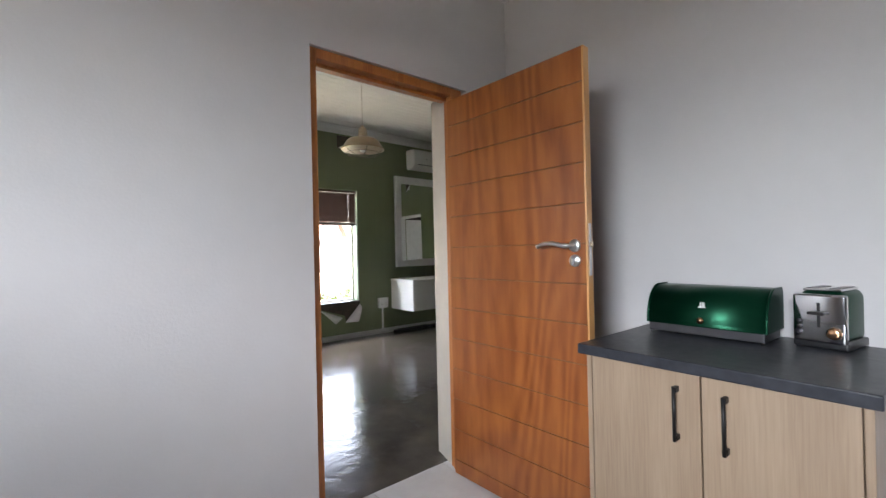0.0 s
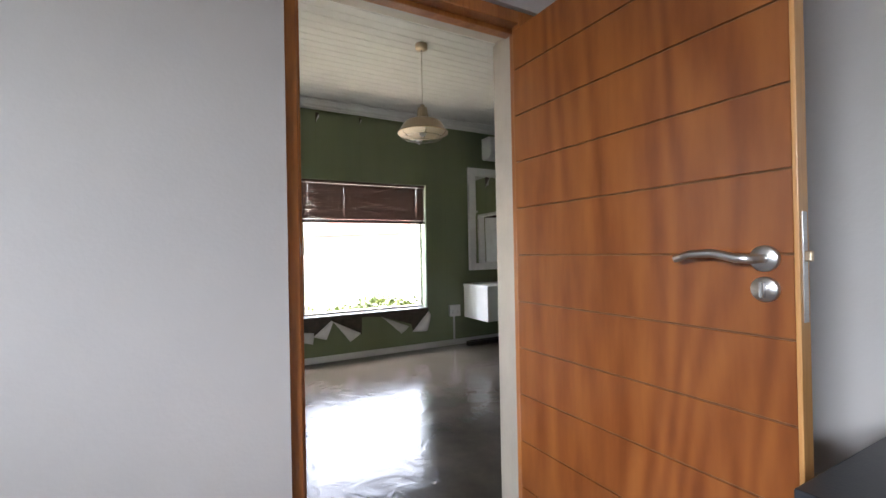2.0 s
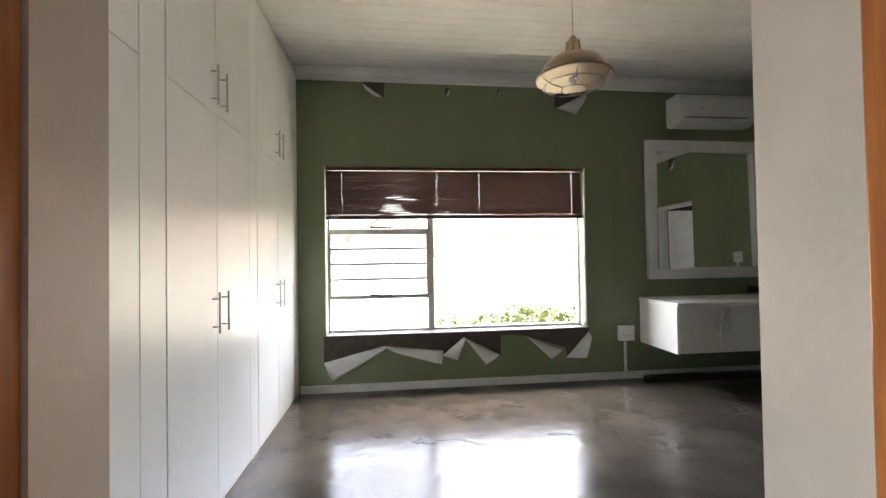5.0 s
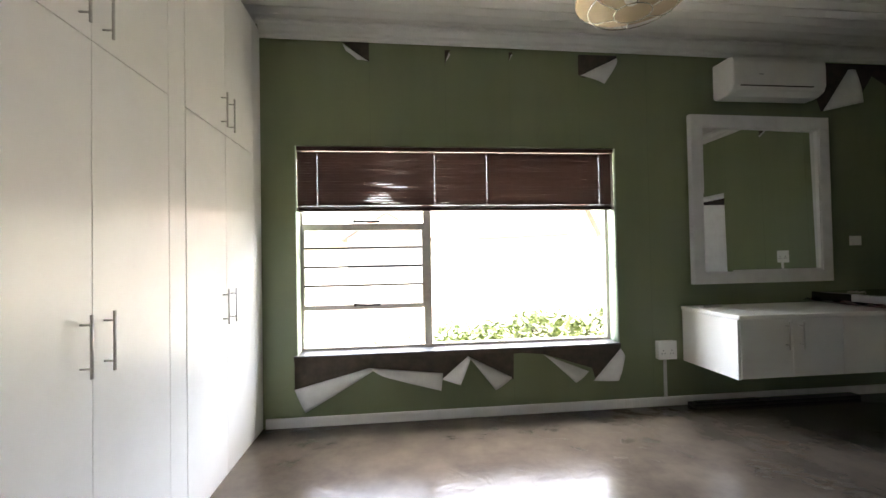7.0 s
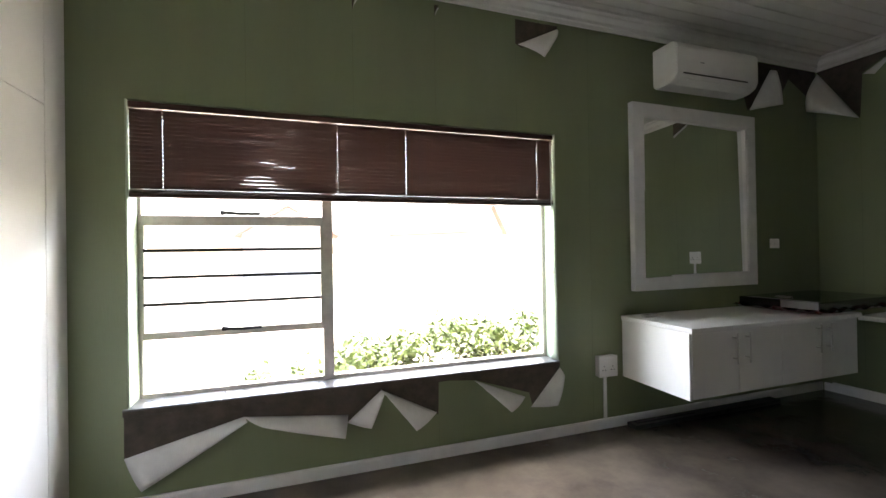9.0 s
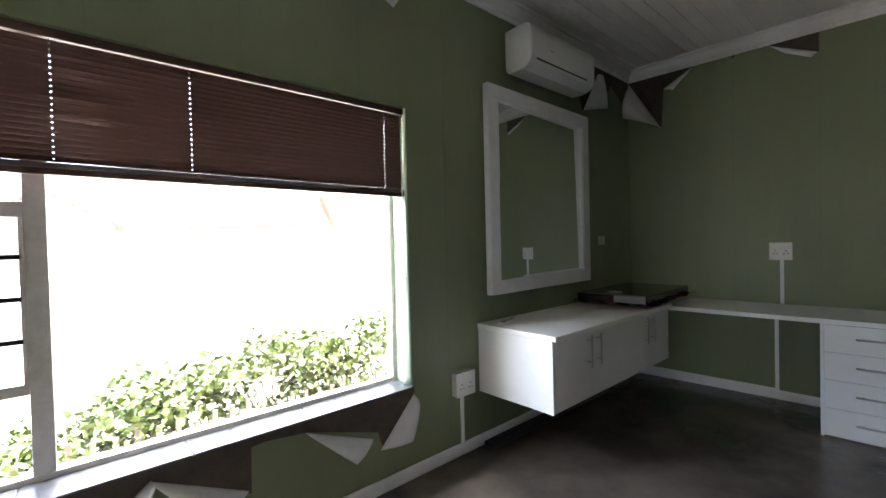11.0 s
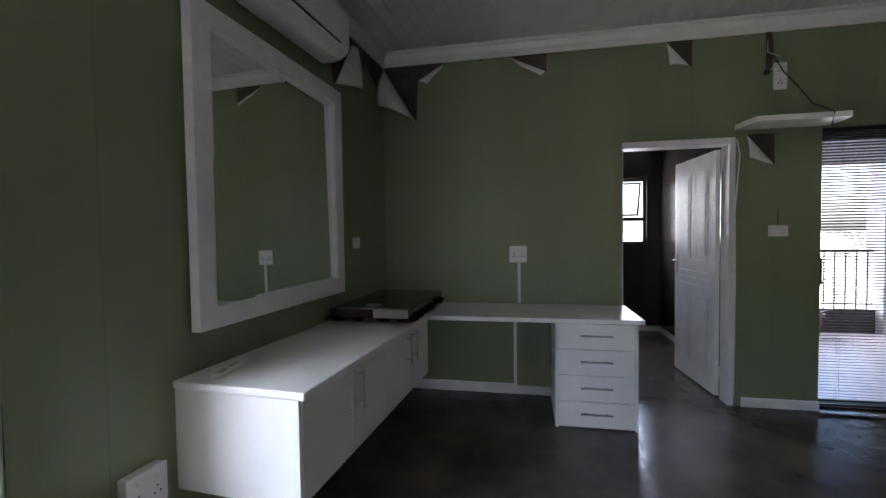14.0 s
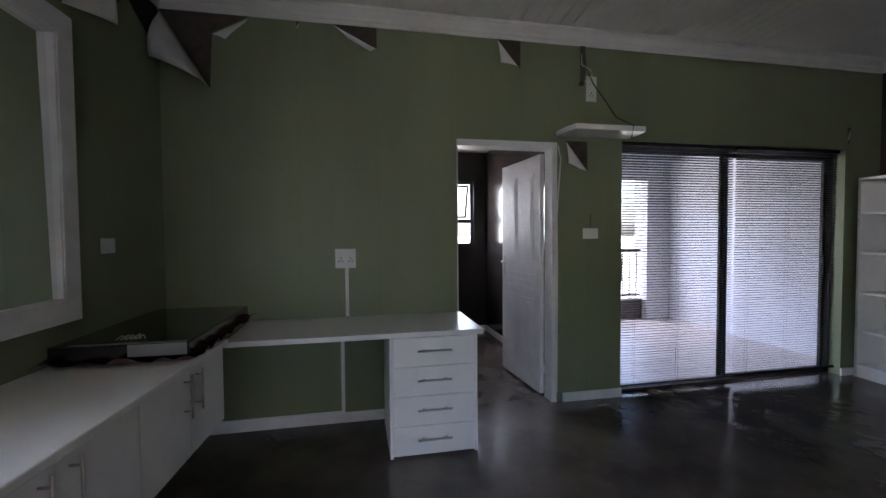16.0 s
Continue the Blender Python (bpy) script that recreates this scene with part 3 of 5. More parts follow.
# ---- kitchen base cabinet ----
CB0, CB1 = 1.368, 2.106
CFX = 2.308
cab = thing("base_cabinet", (CFX, CB0, 0), "pale oak laminate kitchen cabinet with two doors", "cabinet")
W = CB1 - CB0
bpart("side_panel", (0.0, KX - CFX - 0.004, 0, 0.018, 0, 0.826), WOOD_CAB, cab)
bpart("side_panel", (0.0, KX - CFX - 0.004, W - 0.018, W, 0, 0.826), WOOD_CAB, cab)
bpart("body", (0.024, KX - CFX - 0.004, 0.018, W - 0.018, 0.1, 0.824), WOOD_CAB, cab, bevel=0)
bpart("plinth", (0.06, 0.078, 0.018, W - 0.018, 0, 0.1), WOOD_CAB, cab, bevel=0)
mid = 1.732 - CB0
for i, (a, b, hy_) in enumerate(((0.0215, mid - 0.0025, mid - 0.066), (mid + 0.0025, W - 0.0215, mid + 0.066))):
    dr = bpart("door", (0.0, 0.02, a, b, 0.105, 0.818), WOOD_CAB, cab, bevel=0.0015)
    bm = bmesh.new()
    for z in (0.622, 0.768):
        box(bm, -0.026, 0.0, hy_ - 0.007, hy_ + 0.007, z - 0.009, z + 0.009, bevel=0.003)
    tube(bm, [(-0.026, hy_, 0.612), (-0.026, hy_, 0.778)], 0.0055, 12)
    part("handle", bm, BLACK_METAL, dr, "black metal bar handle")
wt = thing("worktop", (2.276, 1.35, 0.826), "dark slate-grey laminate worktop with square edge", "worktop")
bm = bmesh.new()
box(bm, 0, KX - 2.276 - 0.002, 0, 2.124 - 1.35, 0, 0.036, bevel=0.004)
part("slab", bm, WORKTOP, wt)
WTZ = 0.862

# ---- bread bin ----
bin_ = thing("bread_bin", (2.655, 1.85, WTZ), "emerald green metallic roll-top bread bin", "bread bin", turn=-2)
L_, D_, H_ = 0.405, 0.19, 0.186
n_ = 18
prof = []
for i in range(n_ + 1):
    a = math.pi * 0.5 * i / n_
    prof.append((0.012 + 0.105 * (1 - math.cos(a)), 0.045 + (H_ - 0.045) * math.sin(a)))
prof = [(0.008, 0.04)] + prof + [(D_ - 0.012, H_), (D_, H_ - 0.02), (D_, 0.04)]


def extruded(prof_, y0, y1, smooth=True):
    b = bmesh.new()
    r0 = [b.verts.new((x, y0, z)) for x, z in prof_]
    r1 = [b.verts.new((x, y1, z)) for x, z in prof_]
    k_ = len(prof_)
    for i in range(k_):
        f = b.faces.new((r0[i], r0[(i + 1) % k_], r1[(i + 1) % k_], r1[i]))
        f.smooth = smooth and i < k_ - 4
    b.faces.new(r0)
    b.faces.new(r1[::-1])
    return b


part("lid", extruded(prof, -L_ / 2 + 0.006, L_ / 2 - 0.006), GREEN_METAL, bin_)
for s in (-1, 1):
    pr2 = [(0.5 * D_ + (x - 0.5 * D_) * 1.03, z * 1.02) for x, z in prof]
    part("end_cap", extruded(pr2, s * (L_ / 2 - 0.003) - 0.004, s * (L_ / 2 - 0.003) + 0.004), GREEN_METAL, bin_)
bpart("base", (0.012, D_ - 0.004, -L_ / 2 + 0.008, L_ / 2 - 0.008, 0.008, 0.044), DARK_TIN, bin_, "dark steel base", bevel=0.004)
for s in (-1, 1):
    for x in (0.015, D_ - 0.03):
        bpart("foot", (x, x + 0.012, s * (L_ / 2 - 0.016) - 0.006, s * (L_ / 2 - 0.016) + 0.006, 0.0, 0.04), CHROME, bin_, bevel=0.002)
bm = bmesh.new()
lathe(bm, [(0.0001, 0.004), (0.006, 0.002), (0.006, -0.008), (0.012, -0.011), (0.012, -0.017), (0.0001, -0.02)], 20, (0.014, 0.0, 0.066), "x")
part("knob", bm, ROSE_GOLD, bin_, "rose gold knob")
bm = bmesh.new()
box(bm, 0.016, 0.0245, -0.012, 0.012, 0.112, 0.116)
box(bm, 0.017, 0.0285, -0.008, -0.003, 0.116, 0.132)
box(bm, 0.017, 0.0285, 0.001, 0.006, 0.116, 0.132)
part("badge", bm, WHITE_PLASTIC, bin_, "small pale badge")

# ---- toaster ----
toa = thing("toaster", (2.85, 1.51, WTZ), "chrome and green two-slot toaster with black base", "toaster", turn=-10)
tw, tl, th = 0.14, 0.27, 0.19


def shell(x0, x1, y0, y1, z0, z1, r, mat_, name, label=""):
    b = bmesh.new()
    box(b, x0, x1, y0, y1, z0, z1, bevel=r, seg=4)
    for f in b.faces:
        f.smooth = True
    return part(name, b, mat_, toa, label)


shell(-0.1, 0.1, -tw / 2 + 0.008, tw / 2 - 0.008, 0.012, th, 0.03, GREEN_METAL, "body", "green metallic side shell")
shell(-0.112, -0.09, -tw / 2, tw / 2, 0.018, th - 0.012, 0.01, CHROME, "front_panel", "polished steel front")
shell(0.09, 0.112, -tw / 2, tw / 2, 0.018, th - 0.012, 0.01, CHROME, "back_panel")
shell(-0.106, 0.106, -tw / 2 - 0.002, tw / 2 + 0.002, 0.0, 0.03, 0.008, BLACK_PLASTIC, "base", "black plastic base")
shell(-0.085, 0.085, -tw / 2 + 0.02, tw / 2 - 0.02, th - 0.004, th + 0.004, 0.003, CHROME, "top_plate")
for s in (-1, 1):
    bpart("slot", (-0.075, 0.075, s * 0.03 - 0.013, s * 0.03 + 0.013, th + 0.001, th + 0.0055), BLACK_PLASTIC, toa, bevel=0)
bpart("lever_slot", (-0.1135, -0.111, -0.004, 0.004, 0.07, 0.15), BLACK_PLASTIC, toa, bevel=0)
bpart("lever", (-0.14, -0.11, -0.022, 0.022, 0.112, 0.122), BLACK_PLASTIC, toa, "black plastic lever", bevel=0.003)
bm = bmesh.new()
lathe(bm, [(0.0001, 0), (0.02, 0), (0.019, -0.012), (0.014, -0.016), (0.0001, -0.016)], 24, (-0.111, -0.04, 0.055), "x")
part("dial", bm, ROSE_GOLD, toa, "rose gold browning dial")
for z in (0.05, 0.068, 0.086):
    bm = bmesh.new()
    lathe(bm, [(0.0001, 0), (0.008, 0), (0.008, -0.004), (0.0001, -0.005)], 16, (-0.111, 0.05, z), "x")
    part("button", bm, DARK_TIN, toa)
bm = bmesh.new()
tube(bm, [(0.1, -0.05, 0.03), (0.14, -0.1, 0.035), (0.12, -0.16, 0.02), (0.1, -0.26, 0.008), (0.12, -0.4, -0.15)], 0.004, 8)
part("cord", bm, CABLE, toa)
bm = bmesh.new()
tube(bm, [(0.115, -0.085, 0.05), (0.14, -0.14, 0.052), (0.15, -0.22, 0.045), (0.12, -0.4, 0.03)], 0.005, 8)
part("plug_lead", bm, CABLE_LIGHT, toa)

# ---- fitted cupboards ----


def bar_handle(b, x, y, z0, z1, out=-1, r=0.005):
    """A steel bar handle on posts; out gives the side to which it stands off along x."""
    tube(b, [(x + 0.034 * out, y, z0), (x + 0.034 * out, y, z1)], r, 10)
    for z in (z0 + 0.032, z1 - 0.032):
        tube(b, [(x, y, z), (x + 0.034 * out, y, z)], r * 0.75, 8)


def cupboard_unit(y0):
    w = 0.945
    c = thing("fitted_cupboard", (CUPX, y0, 0), "tall white melamine built-in cupboard with steel bar handles", "cupboard", "cupboards along the bedroom wall")
    bpart("carcass", (-0.6, -0.019, 0.0, w, 0.0, 2.952), MELAMINE, c, bevel=0)
    bpart("plinth", (-0.019, -0.004, 0.002, w - 0.002, 0.0, 0.012), MELAMINE, c, bevel=0)
    for k_ in (0, 1):
        a, b = (0.002, w / 2 - 0.0015) if k_ == 0 else (w / 2 + 0.0015, w - 0.002)
        hy_ = w / 2 - 0.055 if k_ == 0 else w / 2 + 0.055
        for z0, z1, h0, h1 in ((0.014, 1.978, 0.876, 1.078), (1.982, 2.95, 2.012, 2.214)):
            d = bpart("door", (-0.018, 0.0, a, b, z0, z1), MELAMINE, c, bevel=0.0012)
            m_ = bmesh.new()
            bar_handle(m_, 0.0, hy_, h0, h1, out=1)
            part("handle", m_, STEEL, d, "brushed steel bar handle")
    return c


for y0 in (3.365, 4.487, 5.583):
    cupboard_unit(y0)
for a, b in ((KY1 + 0.002, 3.361), (4.314, 4.483), (5.436, 5.579), (6.532, NY - 0.002)):
    fl = thing("filler_panel", (CUPX, a, 0), "white melamine filler panel between cupboards", "panel", "cupboard fillers")
    bpart("board", (-0.05, -0.001, 0.0, b - a, 0, 2.952), MELAMINE, fl, bevel=0.001)

# ---- window ----
win = thing("window_1", (0, 0, 0), "wide cream painted steel window with louvres", "window", kind=STRUCT)
GY = 6.875
FT = 0.032


def wbar(x0, x1, z0, z1, name="window_frame", y0=GY - 0.02, y1=GY + 0.03):
    bpart(name, (x0, x1, y0, y1, z0, z1), FRAME_PAINT, win, bevel=0.003)


wbar(WX0 - 0.01, WX0 + 0.022, WZ0, WZ1)
wbar(WX1 - 0.03, WX1 + 0.01, WZ0, WZ1)
wbar(WX0 + 0.022, WX1 - 0.03, WZ0, WZ0 + 0.03)
wbar(WX0 + 0.022, WX1 - 0.03, WZ1 - 0.03, WZ1)
MX0, MX1 = 2.306, 2.368
wbar(MX0, MX1, WZ0 + 0.03, WZ1 - 0.03, "mullion")
LX0, LX1 = WX0 + 0.022, MX0
wbar(LX0, LX1, 1.46, 1.515, "transom")
wbar(LX0, LX1, 0.835, 0.875, "transom")
# louvre case and blades
wbar(LX0, LX0 + 0.013, 0.875, 1.46, "louvre_side", GY - 0.03, GY + 0.02)
wbar(LX1 - 0.013, LX1, 0.875, 1.46, "louvre_side", GY - 0.03, GY + 0.02)
for i in range(4):
    z0 = 0.88 + i * 0.1475
    bm = bmesh.new()
    vs = [bm.verts.new(p) for p in ((LX0 + 0.02, GY - 0.012, z0), (LX1 - 0.02, GY - 0.012, z0), (LX1 - 0.02, GY + 0.006, z0 + 0.15), (LX0 + 0.02, GY + 0.006, z0 + 0.15), (LX0 + 0.02, GY - 0.007, z0), (LX1 - 0.02, GY - 0.007, z0), (LX1 - 0.02, GY + 0.011, z0 + 0.15), (LX0 + 0.02, GY + 0.011, z0 + 0.15))]
    for q in ((0, 1, 2, 3), (4, 7, 6, 5), (0, 4, 5, 1), (3, 2, 6, 7), (0, 3, 7, 4), (1, 5, 6, 2)):
        bm.faces.new([vs[j] for j in q])
    pn = part("louvre_blade", bm, PANE, win)
    pn.visible_shadow = False
    if i:
        bpart("blade_edge", (LX0 + 0.004, LX1 - 0.004, GY - 0.03, GY - 0.014, z0 - 0.009, z0 + 0.008), BLACK_METAL, win, "dark louvre blade edge", bevel=0.001)
for a, b, z0, z1 in ((LX0, LX1, WZ0 + 0.03, 0.835), (LX0, LX1, 1.515, WZ1 - 0.03), (MX1, WX1 - 0.03, WZ0 + 0.03, WZ1 - 0.03)):
    bm = bmesh.new()
    box(bm, a, b, GY + 0.003, GY + 0.008, z0, z1)
    part("pane", bm, PANE, win).visible_shadow = False
for z in (1.525, 0.868):
    bm = bmesh.new()
    tube(bm, [(1.76, GY - 0.025, z), (1.78, GY - 0.04, z + 0.008), (1.86, GY - 0.04, z + 0.002), (1.96, GY - 0.035, z + 0.004)], 0.009, 8)
    box(bm, 1.75, 1.775, GY - 0.035, GY - 0.015, z - 0.006, z + 0.02, bevel=0.003)
    part("stay", bm, BLACK_METAL, win, "dark window stay")
# reveal lining and sill tiles
sill = thing("window_sill", (0, 0, 0), "dark slate tiled window sill", "sill", kind=STRUCT)
bpart("bed", (WX0 - 0.02, WX1 + 0.002, NY - 0.012, GY - 0.02, WZ0 - 0.03, WZ0 - 0.002), TORN_BROWN, sill, bevel=0.002)
xs = [WX0 - 0.02, 1.77, 2.27, 2.77, 3.27, WX1 + 0.002]
for a, b in zip(xs, xs[1:]):
    bpart("tile", (a + 0.0015, b - 0.0015, NY - 0.018, GY - 0.021, WZ0 - 0.002, WZ0 + 0.008), SILL_TILE, sill, bevel=0.002)
REV = thing("window_reveal", (0, 0, 0), "pale green papered window reveal", "reveal", kind=STRUCT)
PALE_GREEN = mat("pale_green_paper", (0.42, 0.5, 0.38), 0.5, var=0.06, scale=5, bump=0.15, bscale=20)
bpart("side", (WX1 - 0.006, WX1 + 0.0, NY + 0.004, GY - 0.02, WZ0 + 0.009, WZ1), PALE_GREEN, REV, bevel=0)
bpart("side", (WX0, WX0 + 0.006, NY + 0.004, GY - 0.02, WZ0 + 0.009, WZ1), PALE_GREEN, REV, bevel=0)

# ---- venetian blind over the window ----
bl = thing("venetian_blind", (0, NY + 0.034, 0), "dark brown venetian blind drawn half up", "blind")
BX0, BX1 = WX0 + 0.008, WX1 - 0.008
bpart("head_rail", (BX0, BX1, -0.018, 0.02, WZ1 - 0.036, WZ1 - 0.004), BLIND_BROWN, bl, bevel=0.003)
bpart("bottom_rail", (BX0, BX1, -0.016, 0.016, 1.598, 1.62), BLIND_BROWN, bl, bevel=0.004)
for i in range(6):
    bpart("slat", (BX0, BX1, -0.0125, 0.0125, 1.6215 + 0.0032 * i, 1.6235 + 0.0032 * i), BLIND_BROWN, bl, bevel=0)
cords = [1.5, 2.395, 2.81, 3.74]
rng = random.Random(5)


def slat(z, tilt):
    """One tilted slat with the round holes for its cords."""
    b = bmesh.new()
    edges = [BX0]
    for c in cords:
        edges += [c - 0.0026, c + 0.0026]
    edges.append(BX1)
    hw = 0.0125
    # slats are bent open where the pull has creased them
    bend = (rng.uniform(0.05, 0.33), 2.05 + rng.uniform(-0.1, 0.1), rng.uniform(0.0, 0.24), 2.42 + rng.uniform(-0.05, 0.05))
    lift = rng.uniform(-0.02, 0.05)

    def strip(xa, xb, u0, u1):
        us = [u0 + (u1 - u0) * i / 4 for i in range(5)]
        cuts = max(1, int((xb - xa) / 0.05))
        rows_ = []
        for k in range(cuts + 1):
            x = xa + (xb - xa) * k / cuts
            an = tilt + lift + bend[0] * math.exp(-((x - bend[1]) / 0.13) ** 2) + bend[2] * math.exp(-((x - bend[3]) / 0.09) ** 2)
            ca, sa = math.cos(an), math.sin(an)
            for o in (-0.0003, 0.0003):
                rows_.append([b.verts.new((x, u * ca - (o - 14.0 * u * u) * sa, z + u * sa + (o - 14.0 * u * u) * ca)) for u in us])
        for k in range(cuts):
            r0, r1, r2, r3 = rows_[2 * k:2 * k + 4]
            for i in range(4):
                for p, q in ((r0, r2), (r1, r3)):
                    f = b.faces.new((p[i], p[i + 1], q[i + 1], q[i]))
                    f.smooth = True
            for i in (0, 4):
                b.faces.new((r0[i], r1[i], r3[i], r2[i]))
    for i in range(len(edges) - 1):
        if i % 2 == 0:
            strip(edges[i], edges[i + 1], -hw, hw)
        else:
            strip(edges[i], edges[i + 1], -hw, -0.002)
            strip(edges[i], edges[i + 1], 0.002, hw)
    part("slat", b, BLIND_BROWN, bl)


ns = 20
for i in range(ns):
    slat(1.654 + i * (WZ1 - 0.05 - 1.654) / (ns - 1), radians(-55))
for c in cords:
    b = bmesh.new()
    tube(b, [(c, -0.0145, 1.61), (c, -0.0145, WZ1 - 0.03)], 0.0009, 6)
    part("cord", b, BLIND_BROWN, bl)
bm = bmesh.new()
tube(bm, [(WX1 - 0.03, -0.02, WZ1 - 0.05), (WX1 - 0.028, -0.022, 1.4), (WX1 - 0.02, -0.024, 1.0), (WX1 - 0.015, -0.02, 0.75), (WX1 - 0.012, -0.02, 0.62)], 0.0016, 6)
tube(bm, [(WX1 - 0.035, -0.02, WZ1 - 0.05), (WX1 - 0.03, -0.022, 1.15)], 0.0016, 6)
lathe(bm, [(0.0001, 0.02), (0.005, 0.016), (0.007, 0), (0.0001, -0.002)], 10, (WX1 - 0.03, -0.022, 1.13))
lathe(bm, [(0.0001, 0.02), (0.005, 0.016), (0.007, 0), (0.0001, -0.002)], 10, (WX1 - 0.016, -0.02, 0.76))
part("pull_cord", bm, CABLE_LIGHT, bl)


# ---- floating vanity cabinet ----
VX0, VX1, VYF = 4.412, 6.015, 6.135
van = thing("vanity_cabinet", (VX0, VYF, 0.355), "white melamine wall-hung vanity cabinet with four doors", "cabinet")
VW, VD = VX1 - VX0, NY - VYF
bpart("carcass", (0.0, VW, 0.02, VD, 0.0, 0.415), MELAMINE, van, bevel=0.0015)
bpart("side_panel", (-0.001, 0.017, 0.001, 0.0195, 0.0, 0.415), MELAMINE, van, bevel=0.001)
dw = (VW - 0.022) / 4
for i in range(4):
    x0 = 0.02 + i * dw
    d = bpart("door", (x0 + 0.0015, x0 + dw - 0.0015, 0.0, 0.018, 0.006, 0.412), MELAMINE, van, bevel=0.0012)
    hx = x0 + dw - 0.055 if i % 2 == 0 else x0 + 0.055
    m_ = bmesh.new()
    tube(m_, [(hx, -0.034, 0.2), (hx, -0.034, 0.395)], 0.005, 10)
    for z in (0.232, 0.363):
        tube(m_, [(hx, 0.0, z), (hx, -0.034, z)], 0.004, 8)
    part("handle", m_, STEEL, d, "brushed steel bar handle")
vt = thing("countertop", (VX0 - 0.012, VYF - 0.03, 0.77), "white post-formed vanity top", "worktop")
bpart("slab", (0, VX1 - VX0 + 0.014, 0, NY - VYF + 0.028, 0.0, 0.032), MELAMINE, vt, bevel=0.006, seg=3)

# ---- desk along the papered wall ----
DX = -0.615
dk = thing("desk_top", (DX, -0.578, 0.742), "long white melamine desk top fixed to the wall", "desk", frame_m=EAST)
bpart("slab", (0.0, 0.613, 0.0, 1.5, 0.0, 0.032), MELAMINE, dk, bevel=0.003)
ped = thing("drawer_pedestal", (DX + 0.014, -0.54, 0), "white melamine pedestal with four drawers", "drawers", frame_m=EAST)
PW = 0.548
bpart("side_panel", (0.0, 0.53, 0.0, 0.018, 0.0, 0.74), MELAMINE, ped, bevel=0.001)
bpart("side_panel", (0.0, 0.53, PW - 0.018, PW, 0.0, 0.74), MELAMINE, ped, bevel=0.001)
bpart("carcass", (0.022, 0.53, 0.018, PW - 0.018, 0.002, 0.739), MELAMINE, ped, bevel=0)
zs = [0.012, 0.192, 0.376, 0.558, 0.738]
for a, b in zip(zs, zs[1:]):
    d = bpart("drawer", (0.0, 0.02, 0.0205, PW - 0.0205, a + 0.0015, b - 0.0015), MELAMINE, ped, bevel=0.0012)
    m_ = bmesh.new()
    zc = a + (b - a) * 0.56
    tube(m_, [(-0.03, PW / 2 - 0.105, zc), (-0.03, PW / 2 + 0.105, zc)], 0.0065, 10)
    for y in (PW / 2 - 0.07, PW / 2 + 0.07):
        tube(m_, [(0.0, y, zc), (-0.03, y, zc)], 0.004, 8)
    part("handle", m_, STEEL, d, "brushed steel bar handle")

# ---- mirror ----
mr_ = thing("wall_mirror", (4.482, NY - 0.026, 0.978), "large wall mirror in a flat white painted frame", "mirror", turn=1.25)
MW, MH, MF = 1.288, 1.388, 0.098
for dims in ((0, MW, -0.0425, 0.005, 0, MF), (0, MW, -0.0425, 0.005, MH - MF, MH), (0, MF, -0.0427, 0.005, MF, MH - MF), (MW - MF, MW, -0.0427, 0.002, MF, MH - MF)):
    bpart("frame", dims, WHITE_TRIM, mr_, bevel=0.003)
for dims in ((MF, MW - MF, -0.0375, -0.002, MF, MF + 0.012), (MF, MW - MF, -0.0375, -0.002, MH - MF - 0.012, MH - MF), (MF, MF + 0.012, -0.0372, -0.002, MF + 0.012, MH - MF - 0.012), (MW - MF - 0.012, MW - MF, -0.0372, 0.0, MF + 0.012, MH - MF - 0.012)):
    bpart("inner_bead", dims, WHITE_TRIM, mr_, bevel=0.002)
bm = bmesh.new()
box(bm, -MW / 2 + MF - 0.004, MW / 2 - MF + 0.004, -0.0025, 0.0025, -MH / 2 + MF - 0.004, MH / 2 - MF + 0.004)
# the glass sits loose in its frame
bmesh.ops.transform(bm, matrix=Matrix.Translation((MW / 2, -0.021, MH / 2)) @ Matrix.Rotation(radians(1.5), 4, "Z") @ Matrix.Rotation(radians(-0.6), 4, "X"), verts=bm.verts)
part("mirror_glass", bm, MIRROR, mr_)

# ---- air conditioner ----
ac = thing("air_conditioner", (4.74, NY, 2.485), "white wall-mounted split air conditioner", "air conditioner")
AW, AH, AD = 0.815, 0.3, 0.225
apf = [(-0.002, 0.03), (-0.002, AH), (-AD + 0.05, AH), (-AD + 0.015, AH - 0.012), (-AD, AH - 0.05), (-AD, 0.07), (-AD + 0.02, 0.03), (-AD + 0.07, 0.004), (-AD + 0.12, 0.0), (-0.03, 0.0)]
b = bmesh.new()
r0 = [b.verts.new((0.0, y, z)) for y, z in apf]
r1 = [b.verts.new((AW, y, z)) for y, z in apf]
for i in range(len(apf)):
    b.faces.new((r0[i], r0[(i + 1) % len(apf)], r1[(i + 1) % len(apf)], r1[i]))
b.faces.new(r0)
b.faces.new(r1[::-1])
bmesh.ops.bevel(b, geom=list(b.edges), offset=0.006, segments=2, affect="EDGES")
part("casing", b, WHITE_PLASTIC, ac)
bm = bmesh.new()
box(bm, 0.05, AW - 0.1, -0.004, 0.004, -0.035, 0.035, bevel=0.003)
bmesh.ops.transform(bm, matrix=Matrix.Translation((0, -AD + 0.045, 0.018)) @ Matrix.Rotation(radians(62), 4, "X"), verts=bm.verts)
part("flap", bm, WHITE_PLASTIC, ac, "closed air flap")
bm = bmesh.new()
box(bm, 0.06, AW - 0.12, -0.003, 0.003, -0.004, 0.004)
bmesh.ops.transform(bm, matrix=Matrix.Translation((0, -AD - 0.0, 0.062)), verts=bm.verts)
part("outlet_slot", bm, BLACK_PLASTIC, ac)
bm = bmesh.new()
